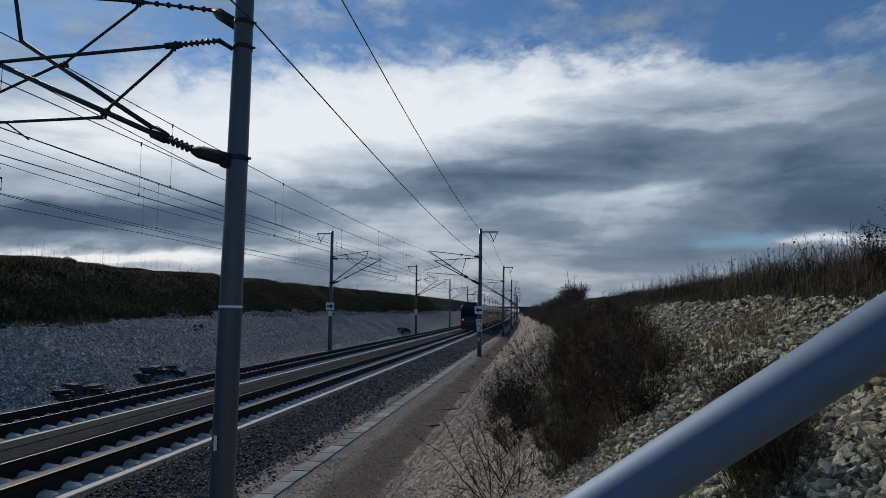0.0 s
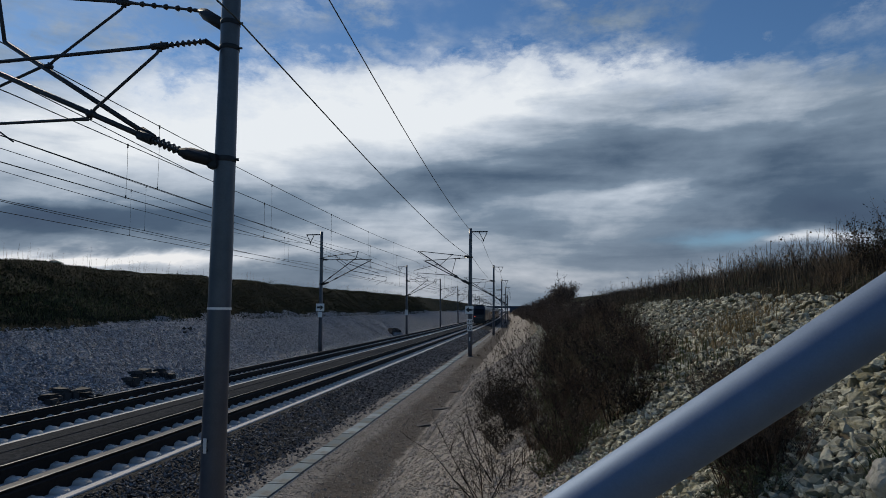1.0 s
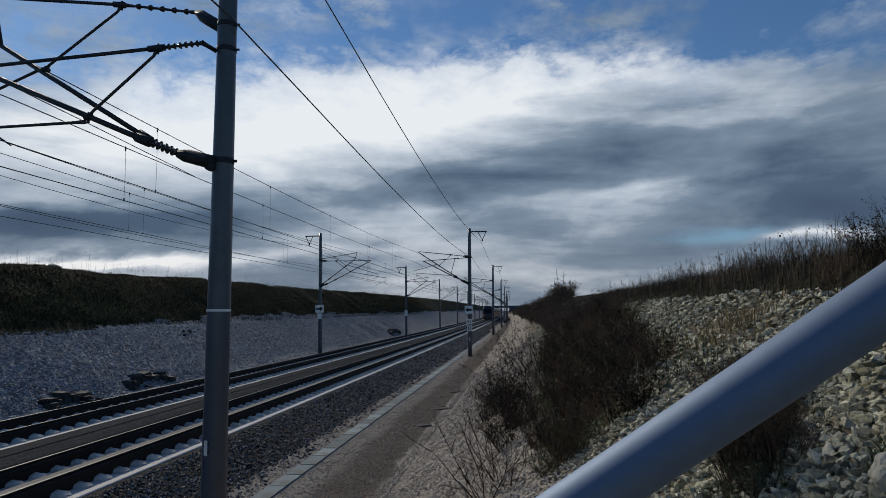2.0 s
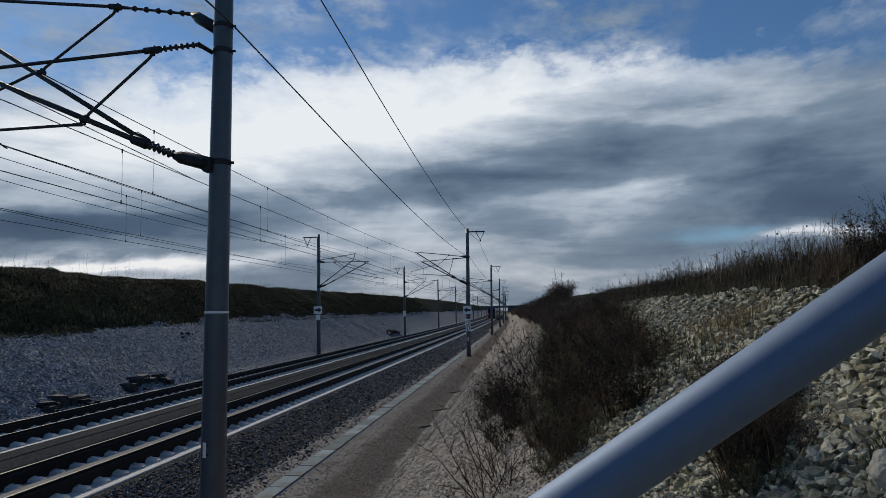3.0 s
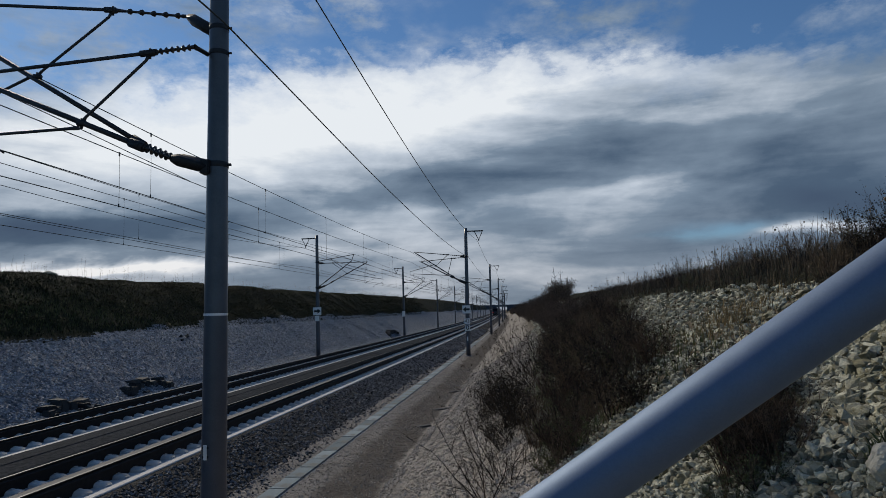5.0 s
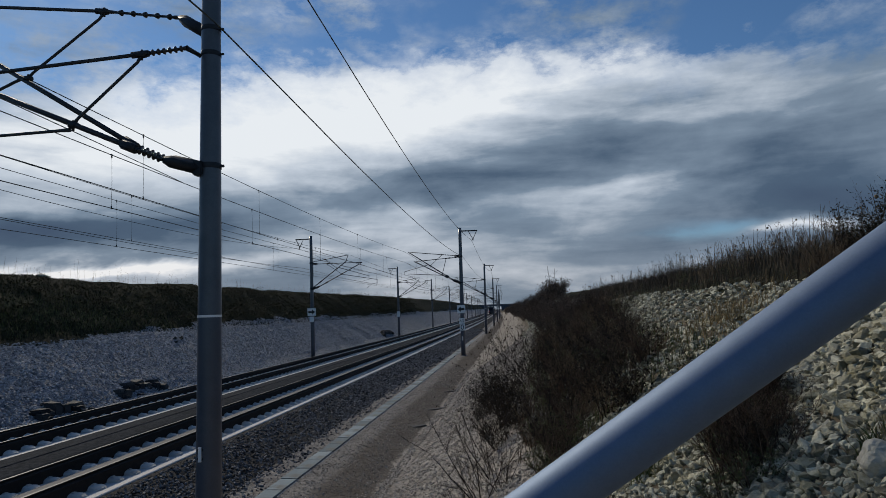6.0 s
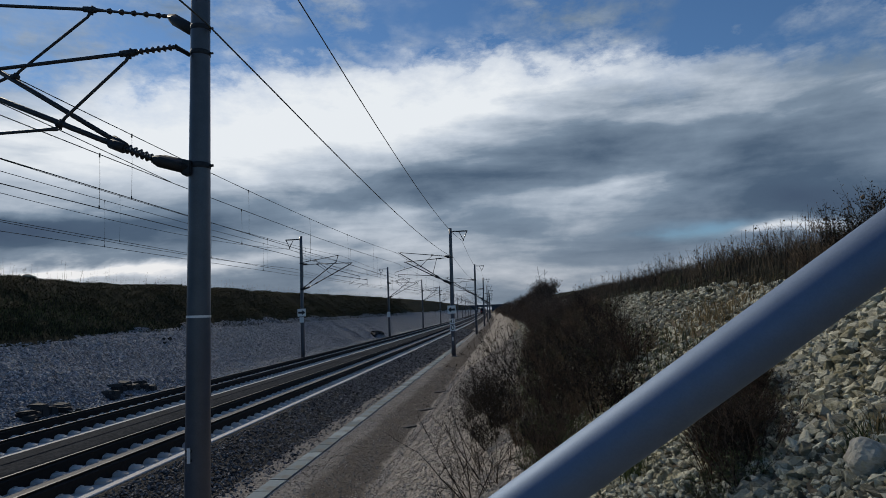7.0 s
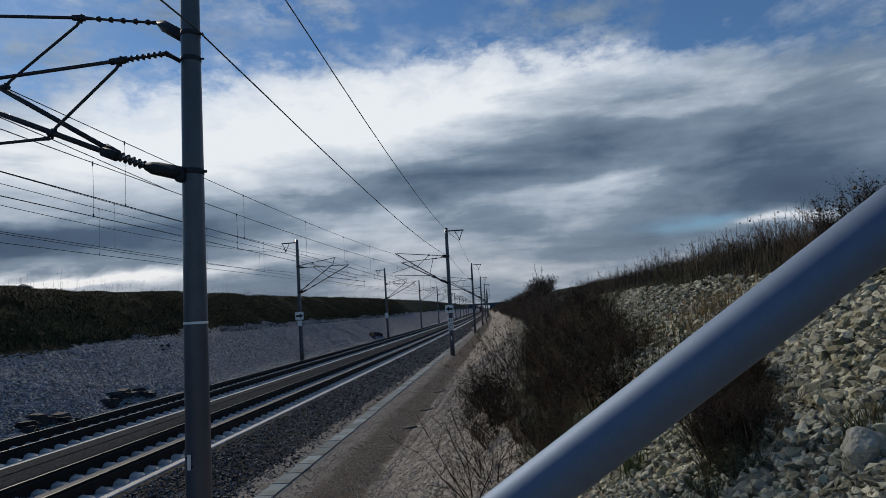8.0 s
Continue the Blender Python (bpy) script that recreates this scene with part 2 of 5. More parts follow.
M = dict(
    # the blue of the reflected sky is mixed into the handrail's base colour
    pipe=surface("sky_tinted_steel", (0.155, 0.21, 0.30), (0.195, 0.255, 0.355), 60, 0.66, 0.02, 0.7, 8, dist=0.001),
    # concrete darkened throughout: the masts' backlit shade is in this colour
    mast=surface("shaded_spun_concrete", (0.045, 0.052, 0.066), (0.088, 0.098, 0.118), 3, 0.36, 0.10, 0.0, 14, dist=0.003, stain=(1.2, (0.05, 0.056, 0.068), 0.5), spec=0.5),
    tube=surface("weathered_aluminium", (0.022, 0.024, 0.028), (0.055, 0.058, 0.064), 9, 0.55, 0.05, 0.4),
    cast=surface("cast_iron_clamp", (0.015, 0.017, 0.02), (0.04, 0.042, 0.047), 20, 0.6, 0.2, 0.4),
    glaze=surface("glazed_insulator", (0.014, 0.012, 0.012), (0.03, 0.025, 0.024), 15, 0.25, 0.03, 0.0),
    wire=surface("copper_wire_patina", (0.05, 0.055, 0.05), (0.10, 0.10, 0.09), 20, 0.55, 0.05, 0.6),
    rail=surface("rolled_steel_rust", (0.012, 0.010, 0.009), (0.03, 0.024, 0.02), 12, 0.85, 0.2, 0.0, spec=0.2),
    head=surface("rail_head", (0.07, 0.07, 0.075), (0.13, 0.13, 0.135), 20, 0.6, 0.05, 0.6),
    slab=surface("slab_concrete", (0.44, 0.435, 0.42), (0.62, 0.61, 0.59), 1.3, 0.8, 0.15, 0, 14, dist=0.004, stain=(0.8, (0.34, 0.335, 0.32), 0.4)),
    bed=surface("slab_inner_concrete", (0.10, 0.10, 0.10), (0.19, 0.185, 0.18), 1.6, 0.85, 0.2, 0, 12, dist=0.004),
    sleeper=surface("sleeper_concrete", (0.42, 0.405, 0.375), (0.58, 0.56, 0.52), 5, 0.8, 0.15, 0, 9, per="object", dist=0.003),
    fill=surface("gravel_fill", (0.014, 0.017, 0.021), (0.038, 0.043, 0.051), 0.8, 1.0, 0.4, 0, 20, cells=14, dist=0.015, spec=0.05),
    ballast=surface("basalt_ballast", (0.010, 0.0105, 0.012), (0.04, 0.041, 0.044), 3, 0.95, 0.8, 0, 6, cells=11, dist=0.05, spec=0.15),
    ballast_stone=surface("basalt_stone", (0.003, 0.0033, 0.004), (0.20, 0.205, 0.215), 9, 0.8, 0.2, 0, 5, per="island", spec=0.3),
    riprap=surface("grey_limestone_slope", (0.10, 0.108, 0.122), (0.36, 0.38, 0.405), 1.1, 0.95, 1.0, 0, 7, cells=6.0, dist=0.10, stain=(0.12, (0.34, 0.325, 0.30), 0.4), spec=0.2),
    stone=surface("limestone_block", (0.185, 0.18, 0.125), (0.62, 0.605, 0.465), 11, 0.9, 0.9, 0, 4, per="object", dist=0.035, stain=(5, (0.28, 0.25, 0.11), 0.6), spec=0.2),
    stones=surface("limestone_rubble", (0.115, 0.11, 0.078), (0.60, 0.58, 0.45), 11, 0.9, 0.8, 0, 4, per="island", dist=0.025, stain=(4, (0.26, 0.225, 0.105), 0.55), spec=0.2),
    gravel_pale=surface("pale_beige_gravel", (0.15, 0.132, 0.113), (0.56, 0.505, 0.44), 6, 0.9, 0.3, 0, 6, per="island", dist=0.006, spec=0.2),
    stones_grey=surface("grey_limestone_rubble", (0.08, 0.088, 0.10), (0.45, 0.475, 0.51), 5, 0.9, 0.4, 0, 6, per="island", dist=0.01),
    # turf kept very dark so that its colour carries the far slope's shade
    turf=surface("shaded_winter_turf", (0.005, 0.0075, 0.0035), (0.026, 0.030, 0.013), 0.5, 1.0, 0.8, 0, 18, cells=7.0, dist=0.05, stain=(0.12, (0.017, 0.014, 0.008), 0.6), spec=0.1),
    field=surface("far_field", (0.05, 0.06, 0.025), (0.10, 0.105, 0.045), 0.02, 0.95, 0.2, 0, 30),
    blade=surface("dry_grass", (0.012, 0.010, 0.006), (0.125, 0.086, 0.05), 2, 0.8, 0.0, 0, 4, per="island"),
    green=surface("green_blades", (0.035, 0.05, 0.015), (0.12, 0.14, 0.045), 2, 0.7, 0.0, 0, 4, per="island"),
    # twig and leaf tones reach near black to deepen the thicket's inner shade
    twig=surface("shade_dark_twigs", (0.004, 0.003, 0.003), (0.165, 0.12, 0.09), 12, 0.9, 0.2, 0, 4, per="island", spec=0.2),
    dark_twig=surface("shade_black_twigs", (0.004, 0.003, 0.003), (0.05, 0.038, 0.03), 12, 0.9, 0.2, 0, 4, per="island", spec=0.2),
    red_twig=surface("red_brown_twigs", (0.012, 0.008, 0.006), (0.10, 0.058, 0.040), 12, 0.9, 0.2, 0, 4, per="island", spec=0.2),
    leaf=surface("shaded_withered_leaf", (0.006, 0.0055, 0.003), (0.042, 0.03, 0.016), 9, 0.8, 0.0, 0, 4, per="island", spec=0.2),
    # darker copy of the grass, with the far slope's shade in its colour
    shaded_blade=surface("shaded_grass", (0.005, 0.0065, 0.003), (0.04, 0.042, 0.018), 2, 0.9, 0.0, 0, 4, per="island", spec=0.1),
    boulder=surface("weathered_boulder", (0.30, 0.28, 0.22), (0.58, 0.55, 0.46), 14, 0.9, 0.5, 0, 5, dist=0.01, stain=(9, (0.22, 0.17, 0.08), 0.5)),
    straw=surface("straw", (0.16, 0.115, 0.05), (0.34, 0.25, 0.12), 2, 0.8, 0.0, 0, 4, per="island"),
    stalk=surface("dead_stalk", (0.07, 0.05, 0.03), (0.19, 0.13, 0.08), 9, 0.85, 0.1, 0, 4, per="island"),
    lid=surface("trough_lid_concrete", (0.12, 0.155, 0.165), (0.265, 0.32, 0.335), 3, 0.9, 0.2, 0, 10, per="object", dist=0.004, stain=(1.6, (0.13, 0.112, 0.088), 0.75)),
    white=surface("white_enamel", (0.72, 0.72, 0.70), (0.82, 0.82, 0.80), 8, 0.4, 0.02),
    black=surface("black_enamel", (0.012, 0.012, 0.013), (0.022, 0.022, 0.024), 8, 0.4, 0.02),
    train_dark=surface("dark_blue_paint", (0.008, 0.010, 0.018), (0.016, 0.02, 0.034), 2, 0.3, 0.02),
    # very dark red, nearly even in tone
    train_red=surface("dark_red_paint", (0.035, 0.012, 0.013), (0.06, 0.018, 0.018), 2, 0.4, 0.02),
    train_grey=surface("train_grey_paint", (0.07, 0.075, 0.09), (0.12, 0.125, 0.14), 2, 0.4, 0.02),
    glass=surface("dark_train_glass", (0.01, 0.012, 0.015), (0.02, 0.022, 0.026), 2, 0.08, 0.0),
    # dark blue tint: the far bridge's shade is put into its concrete colour
    bridge=surface("shaded_bridge_concrete", (0.05, 0.06, 0.08), (0.09, 0.10, 0.13), 0.5, 0.8, 0.1),
    dark_rock=surface("dark_rock", (0.012, 0.012, 0.013), (0.065, 0.064, 0.063), 4, 0.85, 0.4, 0, 6, per="object"),
)


def lamp_material(name, colour, power):
    m = bpy.data.materials.new(name)
    m.use_nodes = True
    b = m.node_tree.nodes["Principled BSDF"]
    b.inputs["Base Color"].default_value = (*colour, 1)
    b.inputs["Emission Color"].default_value = (*colour, 1)
    b.inputs["Emission Strength"].default_value = power
    return m


M["tail"] = lamp_material("red_tail_light", (1.0, 0.06, 0.05), 1.3)


def verge_material():
    """The strip beside the line: crushed path, bare earth, pale gravel, then soil under the rubble; ragged borders."""
    m = bpy.data.materials.new("verge")
    m.use_nodes = True
    nt = m.node_tree
    bs = nt.nodes["Principled BSDF"]
    co = nt.nodes.new("ShaderNodeTexCoord")
    vec = co.outputs["Object"]
    sep = nt.nodes.new("ShaderNodeSeparateXYZ")
    nt.links.new(vec, sep.inputs[0])
    y2 = calc(nt, "MULTIPLY", calc(nt, "MULTIPLY", sep.outputs[1], sep.outputs[1]), 4.3e-5)
    x = calc(nt, "ADD", sep.outputs[0], y2)
    wide, small = noise_at(nt, vec, 0.45, 4, 0.6), noise_at(nt, vec, 7.0, 5, 0.65)
    x = calc(nt, "ADD", x, calc(nt, "MULTIPLY_ADD", wide, 0.7, -0.35))
    x = calc(nt, "ADD", x, calc(nt, "MULTIPLY_ADD", small, 0.5, -0.25))
    cell = node(nt, "ShaderNodeTexVoronoi", Scale=20.0)
    nt.links.new(vec, cell.inputs["Vector"])
    sc = nt.nodes.new("ShaderNodeSeparateColor")
    nt.links.new(cell.outputs["Color"], sc.inputs[0])
    fine = noise_at(nt, vec, 55, 4, 0.7)
    t = calc(nt, "ADD", calc(nt, "MULTIPLY", sc.outputs[0], 0.4), calc(nt, "ADD", calc(nt, "MULTIPLY", fine, 0.4), calc(nt, "MULTIPLY", small, 0.2)))

    def tone(lo, hi):
        return ramp(nt, [(0.25, lo), (0.75, hi)], t)

    def step_at(v, w):
        return calc(nt, "MULTIPLY_ADD", calc(nt, "SUBTRACT", x, v), 1.0 / w, 0.5, clamp=True)

    col = tone((0.13, 0.12, 0.108), (0.31, 0.288, 0.26))
    col = mix(nt, step_at(-4.65, 0.35), col, tone((0.05, 0.044, 0.038), (0.15, 0.132, 0.113)))
    col = mix(nt, step_at(-3.35, 0.12), col, tone((0.165, 0.150, 0.130), (0.41, 0.375, 0.33)))
    col = mix(nt, step_at(0.4, 0.8), col, tone((0.05, 0.043, 0.03), (0.16, 0.135, 0.10)))
    rut = ramp(nt, [(0.5, 0.0), (0.64, 1.0)], noise_at(nt, vec, 1.4, 5, 0.65))
    col = mix(nt, calc(nt, "MULTIPLY", rut, 0.45), col, (0.085, 0.07, 0.055))
    nt.links.new(col, bs.inputs["Base Color"])
    bs.inputs["Roughness"].default_value, bs.inputs["Specular IOR Level"].default_value = 1.0, 0.1
    bp = node(nt, "ShaderNodeBump", Strength=0.8, Distance=0.03)
    nt.links.new(calc(nt, "ADD", sc.outputs[1], calc(nt, "MULTIPLY", small, 1.5)), bp.inputs["Height"])
    nt.links.new(bp.outputs[0], bs.inputs["Normal"])
    return m


M["verge"] = verge_material()


# ---- mesh helpers ----
def part(name, bm, material, parent=None, label="", smooth=False):
    me = bpy.data.meshes.new(name)
    bm.normal_update()
    bm.to_mesh(me)
    bm.free()
    for m in material if isinstance(material, (list, tuple)) else [material]:
        me.materials.append(m)
    if smooth:
        for p in me.polygons:
            p.use_smooth = True
    ob = new(name, me)
    if parent is not None:
        ob.parent = parent
    if label:
        tagged(ob, label)
    return ob


def empty(name, label, category, group="", kind=""):
    return tagged(new(name), label, category, group, kind)


def box(bm, lo, hi, bevel=0.0, m=0):
    lo, hi = Vector(lo), Vector(hi)
    r = bmesh.ops.create_cube(bm, size=1, matrix=Matrix.Translation((lo + hi) / 2) @ Matrix.Diagonal((*(hi - lo), 1)))
    fs = {f for v in r["verts"] for f in v.link_faces}
    for f in fs:
        f.material_index = m
    if bevel:
        es = list({e for v in r["verts"] for e in v.link_edges})
        g = bmesh.ops.bevel(bm, geom=es, offset=bevel, segments=2, affect="EDGES")
        for f in g["faces"]:
            f.material_index = m


def tube(bm, pts, r, seg=8, caps=True, m=0):
    """A round bar along points; r is one radius or one for each point."""
    pts = [Vector(p) for p in pts]
    rs = r if isinstance(r, (list, tuple)) else [r] * len(pts)
    rings = []
    for i, p in enumerate(pts):
        d = (pts[min(i + 1, len(pts) - 1)] - pts[max(i - 1, 0)]).normalized()
        a = d.cross(Vector((0, 0, 1)) if abs(d.z) < 0.9 else Vector((1, 0, 0))).normalized()
        b = d.cross(a)
        rings.append([bm.verts.new(p + (a * math.cos(k * math.tau / seg) + b * math.sin(k * math.tau / seg)) * rs[i]) for k in range(seg)])
    for u, v in zip(rings, rings[1:]):
        for k in range(seg):
            f = bm.faces.new((u[k], u[(k + 1) % seg], v[(k + 1) % seg], v[k]))
            f.material_index, f.smooth = m, True
    if caps:
        for ring in (rings[0][::-1], rings[-1]):
            bm.faces.new(ring).material_index = m


def lathe_along(bm, p, q, profile, seg=10, m=0):
    """A turned piece from p to q: profile gives (share of the length, radius)."""
    p, q = Vector(p), Vector(q)
    tube(bm, [p.lerp(q, s) for s, _ in profile], [r for _, r in profile], seg, True, m)


def joined(name, base, places, material, smooth=False):
    """One mesh of many copies: base is a list of (verts, faces), places an iterable of (which, 4x4)."""
    vs, fs, n = [], [], 0
    for which, m in places:
        v, f = base[which]
        a = np.array(m)
        vs.append(v @ a[:3, :3].T + a[:3, 3])
        fs.extend([tuple(i + n for i in q) for q in f])
        n += len(v)
    me = bpy.data.meshes.new(name)
    me.from_pydata(np.concatenate(vs).tolist() if vs else [], [], fs)
    me.materials.append(material)
    if smooth:
        me.polygons.foreach_set("use_smooth", [True] * len(me.polygons))
    return new(name, me)


def lump(seed, n=11, sharp=0.75):
    """An angular broken stone of about unit size."""
    rnd = random.Random(seed)
    bm = bmesh.new()
    for _ in range(n):
        v = Vector((rnd.gauss(0, 1), rnd.gauss(0, 1), rnd.gauss(0, 1))).normalized()
        v *= rnd.uniform(sharp, 1.0)
        bm.verts.new((v.x * 0.55, v.y * 0.48, v.z * 0.36))
    bmesh.ops.convex_hull(bm, input=bm.verts)
    for v in [v for v in bm.verts if not v.link_faces]:
        bm.verts.remove(v)
    bm.verts.index_update()
    out = np.array([v.co[:] for v in bm.verts]), [tuple(v.index for v in f.verts) for f in bm.faces]
    bm.free()
    return out


def mesh_of(name, data, material):
    me = bpy.data.meshes.new(name)
    me.from_pydata(data[0].tolist(), [], data[1])
    me.materials.append(material)
    return me


LUMPS = [lump(s, 16, 0.5) for s in range(24)]
BITS = [lump(50 + s, 8) for s in range(8)]


# ---- the ground: one sheet, a railway cutting through a plateau ----
def lerp_table(x, table):
    for (x0, z0), (x1, z1) in zip(table, table[1:]):
        if x <= x1:
            return z0 + (z1 - z0) * (x - x0) / (x1 - x0)
    return table[-1][1]


def hum(x, y, s, seed=0.0):
    return noise.noise((x * s + seed, y * s, seed * 1.7))


def ground_z(x, y):
    """Height at x (measured from the bent line) and y."""
    far = max(0.0, min(1.0, (y - 20) / 300))
    ridge = 6.45 + 1.9 * far
    left = [(-3000, ridge + 6), (-400, ridge + 3.0), (-60, ridge + 0.2), (-36, ridge + 0.1), (-32.6, ridge - 0.15), (-31.5, ridge - 0.6),
            (-25.9, 2.62), (-20.2, -0.72), (-19.5, -0.78), (-17.0, -0.62), (-16.7, -0.50), (-8.69, -0.50), (-8.665, -0.375), (-8.3, -0.37), (-6.5, -0.68), (-5.5, -0.70), (-4.4, -0.72),
            (-3.4, -0.80), (-2.9, -0.70)]
    if x <= -2.9:
        z = lerp_table(x, left)
    else:
        crest = 3.5 + 0.5 * min(1.0, max(0.0, (y - 30) / 40)) 
        right = [(-2.9, -0.70), (3.6, crest), (4.3, crest + 0.22), (5.5, crest + 0.55), (9, crest + 0.75), (14, crest + 1.05), (30, crest + 2.4), (70, crest + 4.5), (400, crest + 12), (3000, crest + 16)]
        z = lerp_table(x, right)
    if -3.0 < x < 12:
        z += 0.10 * hum(x, y, 0.5) + 0.05 * hum(x, y, 1.7, 3) - 0.05
    elif -5.0 < x <= -3.0:
        z += 0.05 * hum(x, y, 0.9, 5)
    elif x < -20.2:
        z += 0.16 * hum(x, y, 0.22, 2) + (0.25 * hum(x, y, 0.35, 4) if x < -26 else 0)
    return z


def steps(a, b, d):
    n = max(1, round(abs(b - a) / d))
    return [a + (b - a) * i / n for i in range(n)]


def make_ground():
    xs = [-3000, -1200, -500, -250, -120, -70, -48] + steps(-40, -33, 1.2) + steps(-33, -27.4, 0.6) + steps(-27.4, -24.6, 0.14) + steps(-24.6, -20.2, 0.6) + [-20.2, -19.5, -18.2, -17.0, -16.6, -12, -8.69, -8.665, -8.5, -8.3]
    xs += steps(-7.9, -6.5, 0.35) + [-6.5, -5.9] + steps(-5.5, -4.4, 0.35) + steps(-4.4, -2.9, 0.2) + steps(-2.9, 4.3, 0.17) + steps(4.3, 9, 0.4) + [9, 10.5, 12, 14, 18, 24, 30, 45, 70, 140, 400, 1200, 3000]
    ys = steps(-40, 0, 2.5) + steps(0, 30, 0.3) + steps(30, 80, 0.5) + steps(80, 200, 4) + steps(200, 600, 20) + [600, 700, 850, 1100, 1500, 2200, 3200]
    slots = ["turf", "riprap", "fill", "ballast", "verge", "field"]
    def zone(x, y):
        if x < -48 or x > 16:
            return 5
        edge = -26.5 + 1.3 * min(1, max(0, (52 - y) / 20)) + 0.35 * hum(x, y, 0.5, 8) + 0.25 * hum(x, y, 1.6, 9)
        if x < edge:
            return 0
        if x < -19.6:
            return 1
        if x < -8.67:
            return 2
        if x < -6.5 + 0.2 * hum(x, y, 0.7, 6):
            return 3
        if x < 3.35 + 0.2 * hum(x, y, 0.6, 7):
            return 4
        return 0
    verts, faces, mats = [], [], []
    for y in ys:
        for x in xs:
            verts.append((x + bend(y), y, ground_z(x, y)))
    n = len(xs)
    for j in range(len(ys) - 1):
        for i in range(n - 1):
            k = j * n + i
            faces.append((k, k + 1, k + n + 1, k + n))
            mats.append(zone((xs[i] + xs[i + 1]) / 2, (ys[j] + ys[j + 1]) / 2))
    me = bpy.data.meshes.new("ground")
    me.from_pydata(verts, [], faces)
    for s in slots:
        me.materials.append(M[s])
    me.polygons.foreach_set("material_index", mats)
    me.polygons.foreach_set("use_smooth", [True] * len(faces))
    return tagged(new("ground", me), "railway cutting with pale stone slopes, gravel path and turf", "ground", kind="structure")


ground = make_ground()


# ---- tracks ----
def strip(bm, section, y0, y1, dy, m=0, cap=False):
    """Extrudes a closed section of (x, z) along the bent line."""
    rings = []
    for y in steps(y0, y1, dy) + [y1]:
        rings.append([bm.verts.new((x + bend(y), y, z)) for x, z in section])
    k = len(section)
    for u, v in zip(rings, rings[1:]):
        for i in range(k):
            bm.faces.new((u[i], v[i], v[(i + 1) % k], u[(i + 1) % k])).material_index = m
    if cap:
        bm.faces.new(rings[0]), bm.faces.new(rings[-1][::-1])


def sleeper_mesh():
    bm = bmesh.new()
    for s in (-1, 1):
        c = s * GAUGE / 2
        # block with sloping, rounded shoulders
        prof = [(-0.165, -0.36), (-0.15, -0.30), (-0.115, -0.262), (-0.06, -0.248), (0.06, -0.248), (0.115, -0.262), (0.15, -0.30), (0.165, -0.36)]
        rows = []
        for x, k in ((-0.37, 0.3), (-0.345, 0.75), (-0.27, 1.0), (0.27, 1.0), (0.345, 0.75), (0.37, 0.3)):
            rows.append([bm.verts.new((c + x, y * (0.75 + 0.25 * k), -0.36 + (z + 0.36) * k)) for y, z in prof])
        for u, v in zip(rows, rows[1:]):
            for i in range(len(prof) - 1):
                bm.faces.new((u[i], v[i], v[i + 1], u[i + 1])).smooth = True
        bm.faces.new(rows[0][::-1]), bm.faces.new(rows[-1])
        for q in (-1, 1):
            box(bm, (c + q * 0.155 - 0.035, -0.05, -0.255), (c + q * 0.155 + 0.035, 0.05, -0.228), 0.008)
    me = bpy.data.meshes.new("sleeper")
    bm.normal_update()
    bm.to_mesh(me)
    bm.free()
    me.materials.append(M["sleeper"])
    return me


SLEEPER = sleeper_mesh()
RAIL = [(-0.09, -0.195), (-0.09, -0.165), (-0.014, -0.140), (-0.012, -0.045), (-0.036, -0.034), (-0.036, -0.004), (-0.028, 0.0), (0.028, 0.0), (0.036, -0.004), (0.036, -0.034), (0.012, -0.045), (0.014, -0.140), (0.09, -0.165), (0.09, -0.195)]


def make_track(centre, y0, label):
    t = empty("track", label, "railway track", "the two tracks", "structure")
    bm = bmesh.new()
    strip(bm, [(centre - 1.37, -0.55), (centre - 1.37, -0.355), (centre - 1.35, -0.34), (centre + 1.35, -0.34), (centre + 1.37, -0.355), (centre + 1.37, -0.55)], -40, 900, 8)
    part("slab", bm, M["slab"], t, "pale concrete track slab")
    bm = bmesh.new()
    strip(bm, [(centre - 0.42, -0.345), (centre - 0.40, -0.30), (centre + 0.40, -0.30), (centre + 0.42, -0.345)], -40, 900, 8)
    part("slab_infill", bm, M["bed"], t)
    for s in (-1, 1):
        c = centre + s * GAUGE / 2
        bm = bmesh.new()
        strip(bm, [(c + x, z) for x, z in RAIL], -40, 900, 5)
        bm.faces.ensure_lookup_table()
        for f in bm.faces:
            if f.calc_center_median().z > -0.0015:
                f.material_index = 1
        part("rail", bm, [M["rail"], M["head"]], t, "rusty steel rail with a polished head")
        # black strip added to give the rail its dark, shaded side
        bm = bmesh.new()
        strip(bm, [(c + x, z) for x, z in ((-0.115, -0.335), (-0.105, -0.075), (-0.05, -0.052), (0.05, -0.052), (0.105, -0.075), (0.115, -0.335))], -40, 900, 5)
        part("rail_damper", bm, M["rail"], t, "black strip added for the shade along the rail's side")
    for i in range(148):
        ob = new("sleeper", SLEEPER)
        y = y0 + 0.65 * i
        ob.parent, ob.matrix_basis = t, pose(centre + bend(y), y, 0)
    bm = bmesh.new()
    bm.from_mesh(SLEEPER)
    data = np.array([v.co[:] for v in bm.verts]), [tuple(v.index for v in f.verts) for f in bm.faces]
    bm.free()
    far = joined("far_sleepers", [data], [(0, pose(centre + bend(y0 + 0.65 * i), y0 + 0.65 * i, 0)) for i in range(148, 420)], M["sleeper"])
    far.parent = t
    tagged(far, kind="stuff")
    return t


track_near = make_track(NEAR, 6.29, "slab track with rusty rails and pale sleeper blocks")
track_far = make_track(FAR, 6.1, "slab track beside the grey stone slope")


